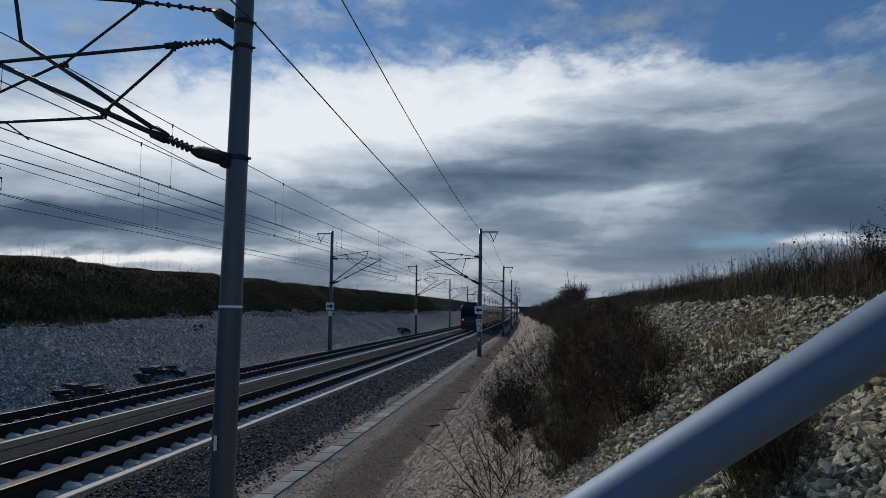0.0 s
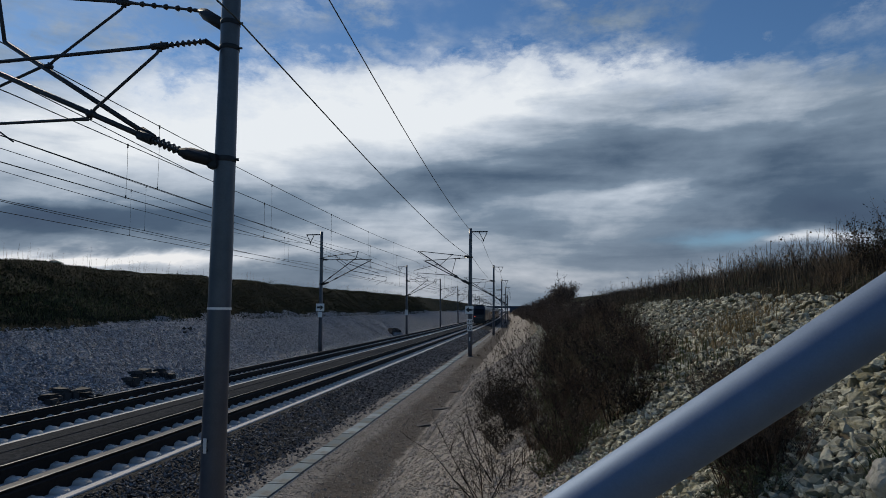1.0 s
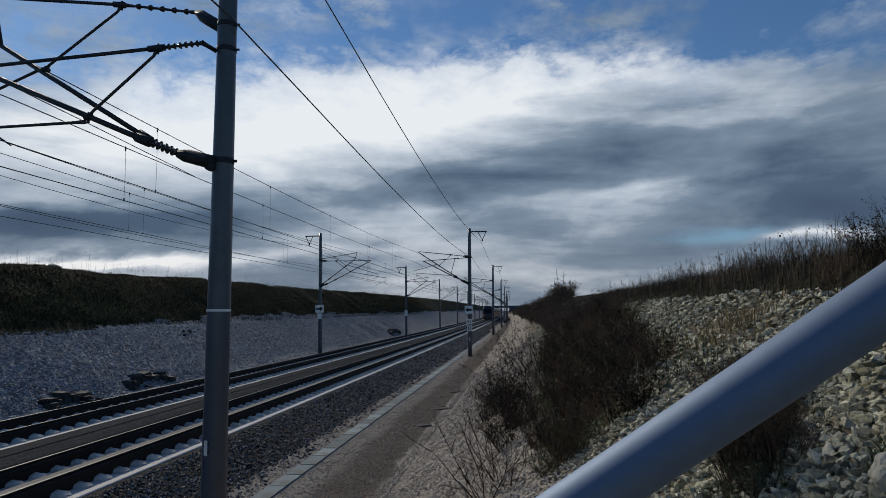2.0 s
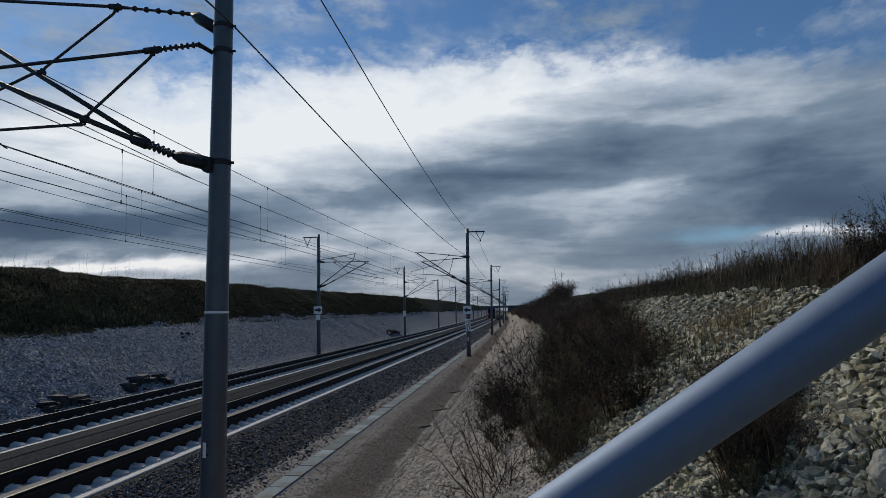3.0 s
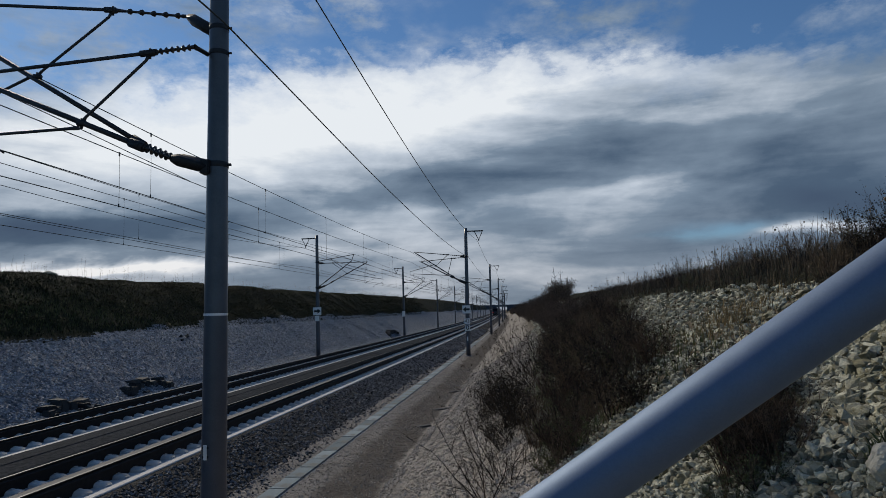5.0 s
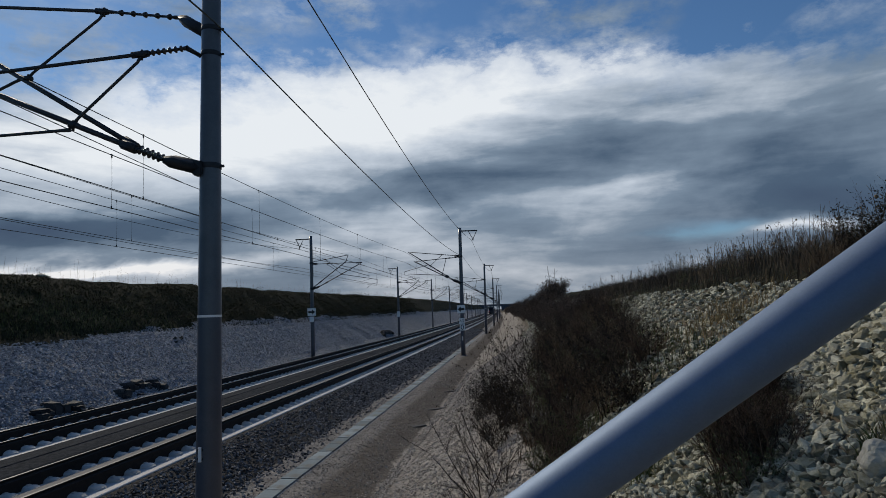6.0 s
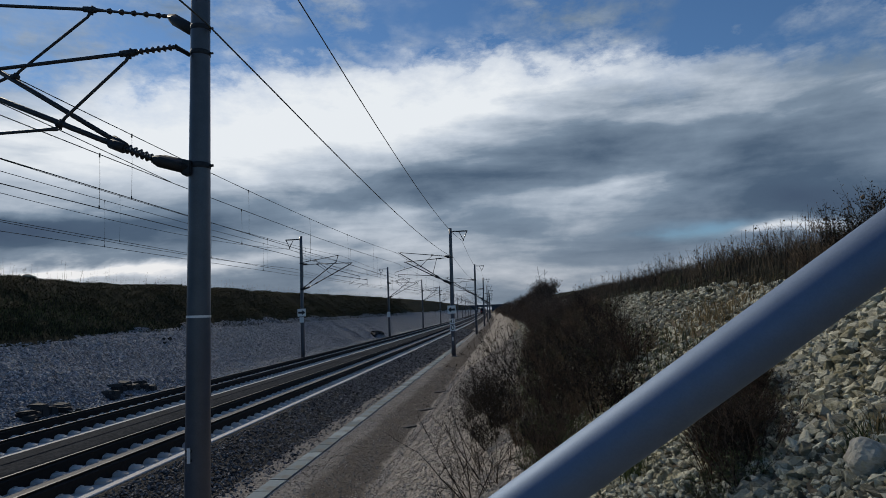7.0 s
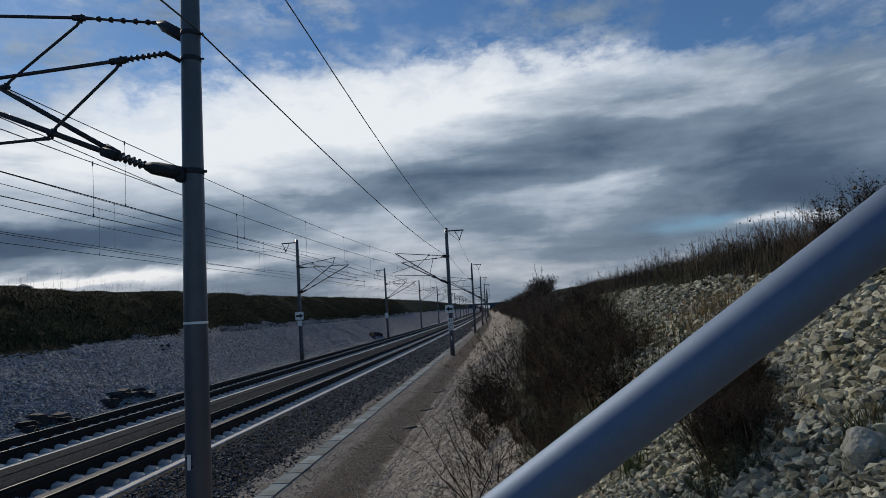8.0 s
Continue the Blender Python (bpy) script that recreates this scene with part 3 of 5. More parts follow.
def make_middle():
    bm = bmesh.new()
    strip(bm, [(-13.73, -0.52), (-13.73, -0.36), (-13.5, -0.27), (-12.45, -0.17), (-12.42, -0.20), (-12.36, -0.17), (-11.7, -0.21), (-11.41, -0.33), (-11.41, -0.52)], -40, 900, 6)
    tagged(part("track_gap", bm, M["fill"]), "grey gravel fill between the two tracks", "gravel strip", kind="structure")


make_middle()


# ---- cable trough with single lids ----
def make_trough():
    t = empty("cable_trough", "concrete cable trough with pale greenish lids, flush with the path", "cable trough")
    bm = bmesh.new()
    strip(bm, [(-5.83, -0.95), (-5.83, -0.703), (-5.81, -0.700), (-5.35, -0.700), (-5.33, -0.703), (-5.33, -0.95)], -20, 400, 4)
    part("trough_body", bm, M["mast"], t)
    bm = bmesh.new()
    box(bm, (-0.21, -0.485, -0.02), (0.21, 0.485, 0.02), 0.008)
    me = bpy.data.meshes.new("lid")
    bm.to_mesh(me)
    bm.free()
    me.materials.append(M["lid"])
    rnd = random.Random(4)
    for i in range(90):
        y = -6.0 + i
        ob = new("lid", me)
        ob.parent = t
        ob.matrix_basis = pose(-5.58 + bend(y) + rnd.uniform(-0.008, 0.008), y, -0.688 + rnd.uniform(-0.004, 0.004), rnd.uniform(-0.4, 0.4), rnd.uniform(-0.4, 0.4), rnd.uniform(-0.5, 0.5))


make_trough()


# ---- masts and their brackets ----
def insulator(bm, p, q, r=0.055, sheds=6):
    prof = [(0, 0.03), (0.06, 0.034)]
    for i in range(sheds):
        a = 0.1 + 0.8 * i / sheds
        prof += [(a, 0.022), (a + 0.02, r), (a + 0.05, r * 0.8), (a + 0.07, 0.022)]
    prof += [(0.94, 0.034), (1, 0.03)]
    lathe_along(bm, p, q, prof, 10)


def sloped(tx, tz, sy, rx, rz, high, low, first):
    """A cantilever with straight tubes from the mast to its tip: see cantilever()."""
    def on(p, q, s):
        return p[0] + (q[0] - p[0]) * s, p[1] + (q[1] - p[1]) * s
    up, down, tip = (0.17, high), (0.18, low), (tx, tz)
    foot = (tx - 0.25, tz - (0.6 if first else 0.14))
    k = 0 if first else 1
    return dict(y=sy, arm=(tip, on(up, tip, 0.36 - 0.11 * k), on(up, tip, 0.06)), diagonal=(foot, on(down, foot, 0.24), on(down, foot, 0.10)),
                brace=(on(up, tip, 0.38 - 0.12 * k), on(down, foot, 0.74 - 0.15 * k)), reg=(on(down, foot, 0.78 - 0.19 * k), (rx, rz)), feet=(high, low))


def cantilever(mast, side, base, spec, sheds):
    """Top tube, diagonal, brace and registration tube; places are (distance from the mast, height over the rails)."""
    y = spec["y"]

    def at(p, dy=1.0):
        return Vector((side * p[0], y * dy, p[1] - base))

    for key, nm, r, ri, n in (("arm", "top_tube", 0.030, 0.052, sheds), ("diagonal", "diagonal_tube", 0.042, 0.062, 5)):
        tip, outer, inner = (at(p) for p in spec[key])
        foot = Vector((side * 0.12, y * 0.25, spec["feet"][0 if key == "arm" else 1] - base))
        bm = bmesh.new()
        tube(bm, [outer.lerp(tip, -0.03), tip], r)
        if key == "diagonal":
            tube(bm, [tip, tip + Vector((side * 0.2, 0, spec["arm"][0][1] - spec["diagonal"][0][1]))], r * 0.8)
        t = part(nm, bm, M["tube"], mast)
        bm = bmesh.new()
        insulator(bm, inner, outer, ri, n)
        part("insulator", bm, M["glaze"], t, "dark ribbed insulator")
        bm = bmesh.new()
        wide = 0.095 if abs(inner.x - foot.x) > 0.3 else 0.04
        tube(bm, [inner, inner.lerp(foot, 0.2), foot], [0.05, wide, wide], 4)
        if abs(inner.x - foot.x) > 0.3:
            box(bm, foot - Vector((0.075, 0.09, 0.11)), foot + Vector((0.075, 0.09, 0.11)), 0.015)
        part("stand_off", bm, M["cast"], t, "dark welded bracket on the mast")
        bm = bmesh.new()
        tube(bm, [outer.lerp(tip, -0.02), outer.lerp(tip, 0.06)], r * 1.75, 8)
        part("socket", bm, M["cast"], t)
    u, v = (at(p) for p in spec["brace"])
    bm = bmesh.new()
    tube(bm, [u, u.lerp(v, 0.06) - Vector((0, 0, 0.05)), v.lerp(u, 0.06) + Vector((0, 0, 0.03)), v], [0.03, 0.023, 0.023, 0.03])
    brace = part("brace", bm, M["tube"], mast)
    for p in (u, v):
        bm = bmesh.new()
        lathe_along(bm, p - Vector((side * 0.075, 0, 0)), p + Vector((side * 0.075, 0, 0)), [(0, 0.035), (0.15, 0.055), (0.85, 0.055), (1, 0.035)], 8)
        tube(bm, [p + Vector((0, 0, 0.075)), p - Vector((0, 0, 0.085))], 0.02, 6)
        part("clamp", bm, M["cast"], brace)
    g, e = (at(p) for p in spec["reg"])
    bm = bmesh.new()
    tube(bm, [g, g.lerp(e, 0.06), e], [0.036, 0.026, 0.022])
    reg = part("registration_tube", bm, M["tube"], mast)
    s = side
    bm = bmesh.new()
    tube(bm, [e, e + Vector((0, 0, -0.28)), e + Vector((-s * 0.55, 0, -0.42)), e + Vector((-s * 1.0, 0, -0.72))], 0.014, 6)
    tube(bm, [e.lerp(g, 0.25), e.lerp(g, 0.25) + Vector((0, 0, 0.5))], 0.006, 5)
    part("steady_arm", bm, M["tube"], reg)


def top_arm(mast, side, z, reach):
    bm = bmesh.new()
    box(bm, (min(0, side * reach), -0.05, z - 0.05), (max(0, side * reach), 0.05, z + 0.05), 0.01)
    arm = part("feeder_arm", bm, M["tube"], mast)
    mid = side * reach * 0.74
    for x in (side * reach * 0.95, side * reach * 0.5):
        bm = bmesh.new()
        insulator(bm, (x, 0, z - 0.05), (mid, 0, z - 0.75), 0.05, 7)
        part("insulator", bm, M["glaze"], arm)
    bm = bmesh.new()
    box(bm, (mid - 0.05, -0.06, z - 0.85), (mid + 0.05, 0.06, z - 0.72), 0.02)
    part("wire_clamp", bm, M["cast"], arm)


def make_mast(name_label, base, top, side, specs, group):
    mast = empty("catenary_mast", name_label, "catenary mast", group)
    h = top - base

    def girth(z):
        return 0.195 - 0.062 * z / h

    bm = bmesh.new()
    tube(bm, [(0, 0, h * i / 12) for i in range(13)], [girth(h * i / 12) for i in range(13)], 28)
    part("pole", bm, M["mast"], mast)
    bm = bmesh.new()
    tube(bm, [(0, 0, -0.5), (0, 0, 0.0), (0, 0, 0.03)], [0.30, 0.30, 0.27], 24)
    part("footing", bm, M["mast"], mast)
    bm = bmesh.new()
    zb = 3.2 - base
    tube(bm, [(0, 0, zb - 0.018), (0, 0, zb + 0.018)], girth(zb) + 0.006, 28, False)
    part("band", bm, M["white"], mast, "thin pale band")
    top_arm(mast, -side, h - 0.28, 1.5)
    for k, spec in enumerate(specs):
        cantilever(mast, side, base, spec, 5 if k == 0 else 6)
        for z in spec["feet"]:
            bm = bmesh.new()
            zz = z - base + 0.05 * k
            lathe_along(bm, (0, 0, zz - 0.04), (0, 0, zz + 0.04), [(0, girth(zz) + 0.002), (0.1, girth(zz) + 0.008), (0.9, girth(zz) + 0.008), (1, girth(zz) + 0.002)], 20)
            tube(bm, [(-side * (girth(zz) - 0.02), 0, zz), (-side * (girth(zz) + 0.06), 0, zz)], 0.018, 6)
            part("mast_clamp", bm, M["cast"], mast)
    return mast


R_BASE, L_BASE = -0.70, -0.72
mast_r = make_mast("grey tapered concrete mast with two long cantilevers beside the path", R_BASE, 10.22, -1, (
    dict(y=0.5, arm=((4.62, 8.72), (2.16, 8.43), (0.80, 8.21)), diagonal=((4.40, 7.82), (1.58, 6.06), (1.00, 5.80)), brace=((2.16, 8.42), (3.53, 7.34)), reg=((3.62, 7.36), (5.1, 6.75)), feet=(7.72, 5.52)),
    dict(y=-0.5, arm=((4.05, 7.02), (0.82, 7.19), (0.14, 7.23)), diagonal=((3.80, 6.96), (0.98, 5.74), (0.50, 5.54)), brace=((0.86, 7.18), (1.95, 6.15)), reg=((2.0, 6.08), (4.7, 6.02)), feet=(7.26, 5.46))), "masts along the path")
mast_far = make_mast("grey tapered concrete mast with two cantilevers, farther along the path", R_BASE, 10.22, -1, (
    dict(y=0.5, arm=((4.50, 8.31), (1.60, 7.99), (0.60, 7.87)), diagonal=((4.45, 8.20), (1.20, 6.07), (0.70, 5.79)), brace=((1.70, 8.00), (2.70, 7.04)), reg=((2.90, 7.16), (5.0, 6.6)), feet=(7.80, 5.50)),
    dict(y=-0.5, arm=((3.85, 7.40), (0.90, 7.60), (0.20, 7.65)), diagonal=((3.80, 7.32), (1.20, 5.98), (0.70, 5.72)), brace=((1.22, 7.58), (1.57, 6.17)), reg=((1.50, 6.14), (4.53, 6.35)), feet=(7.66, 5.46))), "masts along the path")
mast_l = make_mast("grey tapered concrete mast with two cantilevers below the slope", L_BASE, 10.69, 1, (
    sloped(3.75, 8.68, -0.55, 5.7, 6.62, 8.15, 5.67, True), sloped(4.77, 8.01, 0.55, 6.2, 6.32, 8.05, 5.69, False)), "masts below the stone slope")
N_MASTS = 11
for first, x, base, lean, row in ((FIRST_R, MAST_R, R_BASE, 0.67, (mast_r, mast_far)), (FIRST_L, MAST_L, L_BASE, 0, (mast_l,))):
    for k in range(N_MASTS):
        y = first + STEP * k
        m = pose(x + bend(y), y, base, 0, lean, math.degrees(heading(y)))
        if k < len(row):
            row[k].matrix_basis = m
        else:
            copy_thing(row[-1], m)


# ---- overhead lines ----
def height_at(zs, sag, first, y):
    """Height of a wire at y; zs are its heights at the supports from one before the first on."""
    k = math.floor((y - first) / STEP)
    s = (y - first) / STEP - k
    a, b = zs[min(k + 1, len(zs) - 1)], zs[min(k + 2, len(zs) - 1)]
    return a + (b - a) * s - 4 * sag * s * (1 - s)


def make_catenary(label, x, top, wire, first, sag, start, gap):
    t = empty("overhead_line", label, "overhead line", "overhead lines")
    for nm, zs, sg, r in (("messenger_wire", top, sag, 0.0105), ("contact_wire", wire, 0.02, 0.0105)):
        bm = bmesh.new()
        tube(bm, [(x + bend(y), y, height_at(zs, sg, first, y)) for y in steps(first - STEP, first + STEP * (N_MASTS - 2), 3.0)], r, 6)
        part(nm, bm, M["wire"], t)
    for k in range(-1, 6):
        for j in range(5):
            y = first + STEP * k + start + gap * j
            bm = bmesh.new()
            xx, zt, zw = x + bend(y), height_at(top, sag, first, y), height_at(wire, 0.02, first, y)
            tube(bm, [(xx, y, zt + 0.02), (xx + 0.012, y, (zt + zw) / 2), (xx, y, zw)], 0.0045, 4)
            tube(bm, [(xx, y, zt - 0.07), (xx, y, zt + 0.03)], 0.018, 5)
            tube(bm, [(xx, y, zw - 0.02), (xx, y, zw + 0.06)], 0.016, 5)
            part("dropper", bm, M["wire"], t)
    return t


make_catenary("raised copper wires with thin droppers above the near track", -9.37, (8.3, 8.05, 8.34), (6.6, 6.34, 6.05, 5.8), FIRST_R, 0.33, 6.05, 7.65)
lower_line = make_catenary("copper wires with thin droppers above the near track", -9.42, (7.4, 7.2, 7.45), (5.9, 5.87, 5.82), FIRST_R, 0.24, 4.8, 8.35)
make_catenary("raised copper wires with droppers above the far track", -15.1, (8.4, 8.33, 8.62), (6.5, 6.42, 6.3), FIRST_L, 0.3, 2.7, 8.1)
make_catenary("copper wires with droppers above the far track", -14.9, (7.9, 7.88, 8.0), (6.0, 6.02, 6.12), FIRST_L, 0.2, 1.4, 8.1)


def stitch_wire():
    """A second strand that joins the lower line a few metres past the first mast."""
    bm = bmesh.new()
    tube(bm, [(-9.40 + bend(y), y, z) for y, z in ((9.6, 7.47), (13.0, 7.33), (17.7, height_at((7.4, 7.2, 7.45), 0.24, FIRST_R, 17.7)))], 0.010, 6)
    part("stitch_wire", bm, M["wire"], lower_line)


stitch_wire()


def make_feeder(label, x, zs, first, sag, r=0.011):
    bm = bmesh.new()
    tube(bm, [(x + bend(y), y, height_at(zs, sag, first, y)) for y in steps(first - STEP, first + STEP * (N_MASTS - 2), 3.1)], r, 6)
    tagged(part("feeder_wire", bm, M["wire"]), label, "wire", "feeder wires")


make_feeder("dark aluminium feeder wire strung between the mast arms", -3.60, (9.12,), FIRST_R, 0.75, 0.014)
make_feeder("dark aluminium return wire fixed to the masts beside the path", -4.40, (7.70,), FIRST_R, 0.5, 0.014)
make_feeder("dark feeder wire strung behind the far masts", -20.2, (9.2, 9.0, 9.55), FIRST_L, 0.75, 0.013)
make_feeder("dark return wire fixed to the far masts", -19.75, (7.5, 7.55, 7.65), FIRST_L, 0.35, 0.013)


# ---- signs on masts ----
def plate(name, label, x, y, z, w, h, parts_fn=None, cat="sign"):
    t = empty(name, label, cat)
    t.matrix_basis = pose(x, y, z)
    bm = bmesh.new()
    box(bm, (-w / 2, -0.006, -h / 2), (w / 2, 0.006, h / 2), 0.004)
    part("board", bm, M["white"], t)
    for zz in (-h * 0.3, h * 0.3):
        bm = bmesh.new()
        box(bm, (-0.05, 0.006, zz - 0.02), (0.05, 0.05, zz + 0.02), 0.004)
        part("fixing", bm, M["cast"], t)
    if parts_fn:
        parts_fn(t, w, h)
    return t


def arrow(way):
    def build(t, w, h):
        bm = bmesh.new()
        o = [(-0.42, 0), (-0.05, 0.34), (-0.05, 0.13), (0.40, 0.13), (0.40, -0.13), (-0.05, -0.13), (-0.05, -0.34)]
        vs = [bm.verts.new((way * a * w, -0.0105, b * h)) for a, b in o]
        f = bm.faces.new(vs if way > 0 else vs[::-1])
        r = bmesh.ops.extrude_face_region(bm, geom=[f])
        bmesh.ops.translate(bm, verts=[g for g in r["geom"] if isinstance(g, bmesh.types.BMVert)], vec=(0, 0.003, 0))
        part("arrow", bm, M["black"], t, "black arrow")
    return build


def digit(text):
    def build(t, w, h):
        cu = bpy.data.curves.new("digit", "FONT")
        cu.body, cu.size, cu.extrude, cu.align_x, cu.align_y = text, h * (1.15 if len(text) == 1 else 0.85), 0.002, "CENTER", "CENTER"
        tmp = new("digit", cu)
        me = bpy.data.meshes.new_from_object(tmp)
        bpy.data.objects.remove(tmp)
        me.materials.clear()
        me.materials.append(M["black"])
        ob = new("digit", me)
        ob.parent, ob.matrix_basis = t, pose(0, -0.009, 0, 90)
    return build


def make_signs():
    y = FIRST_R + STEP
    x = MAST_R + bend(y)
    plate("arrow_sign", "white board with a black arrow, fixed to a mast", x - 0.02, y - 0.20, 3.22, 0.70, 0.68, arrow(1))
    plate("number_sign", "small white board with a black number forty-three", x + 0.0, y - 0.22, 2.22, 0.46, 0.46, digit("43"))
    plate("number_sign", "small white board with a black number zero", x + 0.02, y - 0.22, 1.67, 0.44, 0.52, digit("0"))
    plate("marker_plate", "narrow white marker plate low on a mast", x + 0.0, y - 0.21, 0.75, 0.10, 0.34)
    y = FIRST_L + STEP
    x = MAST_L + bend(y)
    plate("arrow_sign", "white board with a black arrow, fixed to a far mast", x, y - 0.20, 3.50, 0.80, 0.72, arrow(-1))
    plate("number_sign", "small white board below an arrow sign", x, y - 0.21, 2.82, 0.42, 0.5)
    y = FIRST_L + 2 * STEP
    plate("number_sign", "small white board on a far mast", MAST_L + bend(y), y - 0.21, 2.9, 0.5, 0.9)
    y = FIRST_R
    plate("marker_plate", "narrow white marker plate low on the mast", MAST_R - 0.03, y - 0.195, 1.18, 0.052, 0.22)


make_signs()


# ---- handrail tube close to the camera ----
def make_handrail():
    t = empty("handrail", "galvanised steel handrail tube, sloping, close to the lens", "handrail")
    a, b = Vector((0.03783, 0.59189, 2.97903)), Vector((0.27958, 0.55222, 3.15234))
    d = (b - a).normalized()
    p, q = a - d * 0.75, b + d * 0.9
    bm = bmesh.new()
    tube(bm, [p.lerp(q, i / 20) for i in range(21)], 0.02415, 40)
    part("tube", bm, M["pipe"], t)
    for e in (p + d * 0.05, q - d * 0.05):
        bm = bmesh.new()
        foot = ground_z(e.x, e.y)
        tube(bm, [(e.x, e.y, foot - 0.3), (e.x, e.y, e.z - 0.01)], 0.02415, 24)
        part("post", bm, M["pipe"], t)


make_handrail()


# ---- overbridge far down the line ----
def make_bridge():
    y = 860
    x0 = bend(y)
    t = empty("road_bridge", "grey concrete road bridge far down the line", "bridge")
    bm = bmesh.new()
    box(bm, (x0 - 60, y - 5, 6.2), (x0 + 40, y + 5, 7.8), 0.1)
    part("deck", bm, M["bridge"], t)
    for dy in (-5, 5):
        bm = bmesh.new()
        box(bm, (x0 - 60, y + dy - 0.15, 7.8), (x0 + 40, y + dy + 0.15, 8.9), 0.03)
        part("parapet", bm, M["bridge"], t)
    for x in (-21.5, -2.2):
        bm = bmesh.new()
        box(bm, (x0 + x - 0.6, y - 4.5, -0.8), (x0 + x + 0.6, y + 4.5, 6.2), 0.1)
        part("pier", bm, M["bridge"], t)
    for x, far in ((-21.5, -60), (-1.6, 40)):
        bm = bmesh.new()
        box(bm, (x0 + min(x, far), y - 4.4, -1.5), (x0 + max(x, far), y + 4.4, 6.2), 0.1)
        part("abutment", bm, M["bridge"], t)


make_bridge()


# ---- the train ----
def body_section(w, h0, h1, k=0.86):
    return [(-w * 0.94, h0), (-w, h0 + 0.25), (-w, h1 - 1.0), (-w * 0.95, h1 - 0.45), (-w * 0.72, h1 - 0.12), (-w * 0.35, h1), (w * 0.35, h1), (w * 0.72, h1 - 0.12), (w * 0.95, h1 - 0.45), (w, h1 - 1.0), (w, h0 + 0.25), (w * 0.94, h0)]


def shell(bm, stations, m=0):
    """Stations: (y, width share, raise of the floor, drop of the roof, section)."""
    rings = []
    for y, k, sec in stations:
        rings.append([bm.verts.new((x * k, y, z)) for x, z in sec])
    n = len(rings[0])
    for u, v in zip(rings, rings[1:]):
        for i in range(n):
            bm.faces.new((u[i], v[i], v[(i + 1) % n], u[(i + 1) % n])).material_index = m
    bm.faces.new(rings[0]), bm.faces.new(rings[-1][::-1])


def bogie(t, y):
    bm = bmesh.new()
    box(bm, (-1.1, y - 1.7, 0.35), (1.1, y + 1.7, 0.8), 0.06)
    frame_ = part("bogie", bm, M["black"], t)
    for yy in (y - 1.3, y + 1.3):
        bm = bmesh.new()
        for x in (-0.75, 0.75):
            tube(bm, [(x - 0.065, yy, 0.46), (x + 0.065, yy, 0.46)], 0.46, 20)
        tube(bm, [(-0.75, yy, 0.46), (0.75, yy, 0.46)], 0.08, 10)
        part("wheelset", bm, M["rail"], frame_)


def make_loco(label, flip=1):
    """19 m long; its outer end is at y = 0 and it reaches to y = 19 (flip = 1)."""
    t = empty("locomotive", label, "locomotive", "train")
    full = body_section(1.52, 0.75, 4.3)
    bm = bmesh.new()
    cut = lambda lo, hi: [(x, min(max(z, lo), hi)) for x, z in full]
    shell(bm, [(0.0, 0.80, cut(0.95, 2.1)), (0.12, 0.88, cut(0.92, 2.25)), (0.55, 0.96, cut(0.9, 3.65)), (1.1, 1.0, full), (17.9, 1.0, full), (18.45, 0.96, cut(0.9, 3.65)), (18.9, 0.88, cut(0.92, 2.25)), (19.0, 0.8, cut(0.95, 2.1))])
    part("body", bm, M["train_dark"], t)
    bm = bmesh.new()
    q = [(-1.15, 0.10, 2.22), (1.15, 0.10, 2.22), (1.05, 0.50, 3.5), (-1.05, 0.50, 3.5)]
    bm.faces.new([bm.verts.new(Vector(p) + Vector((0, -0.02, 0))) for p in q])
    bmesh.ops.solidify(bm, geom=bm.faces[:], thickness=0.02)
    part("windscreen", bm, M["glass"], t)
    for x in (-1.05, 1.05):
        bm = bmesh.new()
        tube(bm, [(x, -0.05, 1.75), (x, 0.1, 1.75)], 0.12, 14)
        part("tail_light", bm, M["tail"] if x < 0 else M["black"], t)
        bm = bmesh.new()
        tube(bm, [(x * 0.83, -0.45, 1.05), (x * 0.83, 0.1, 1.05)], 0.10, 12)
        tube(bm, [(x * 0.83, -0.5, 1.05), (x * 0.83, -0.44, 1.05)], 0.22, 14)
        part("buffer", bm, M["black"], t)
    bm = bmesh.new()
    box(bm, (-0.9, -0.035, 1.43), (0.9, 0.03, 1.50), 0.01)
    part("front_stripe", bm, M["train_grey"], t)
    bm = bmesh.new()
    box(bm, (-1.3, 0.1, 0.25), (1.3, 0.5, 0.92), 0.08)
    part("plough", bm, M["black"], t)
    bm = bmesh.new()
    box(bm, (-0.9, 3, 4.26), (0.9, 9, 4.55), 0.06)
    box(bm, (-0.7, 11, 4.26), (0.7, 15, 4.5), 0.06)
    part("roof_gear", bm, M["black"], t)
    bm = bmesh.new()
    for x in (-0.6, 0.6):
        tube(bm, [(x, 2.2, 4.25), (x * 0.8, 3.6, 5.0), (x * 0.9, 2.4, 5.8)], 0.03, 6)
    tube(bm, [(-0.9, 2.4, 5.8), (0.9, 2.4, 5.8)], 0.03, 6)
    part("pantograph", bm, M["cast"], t)
    for y in (4, 15):
        bogie(t, y)
    return t


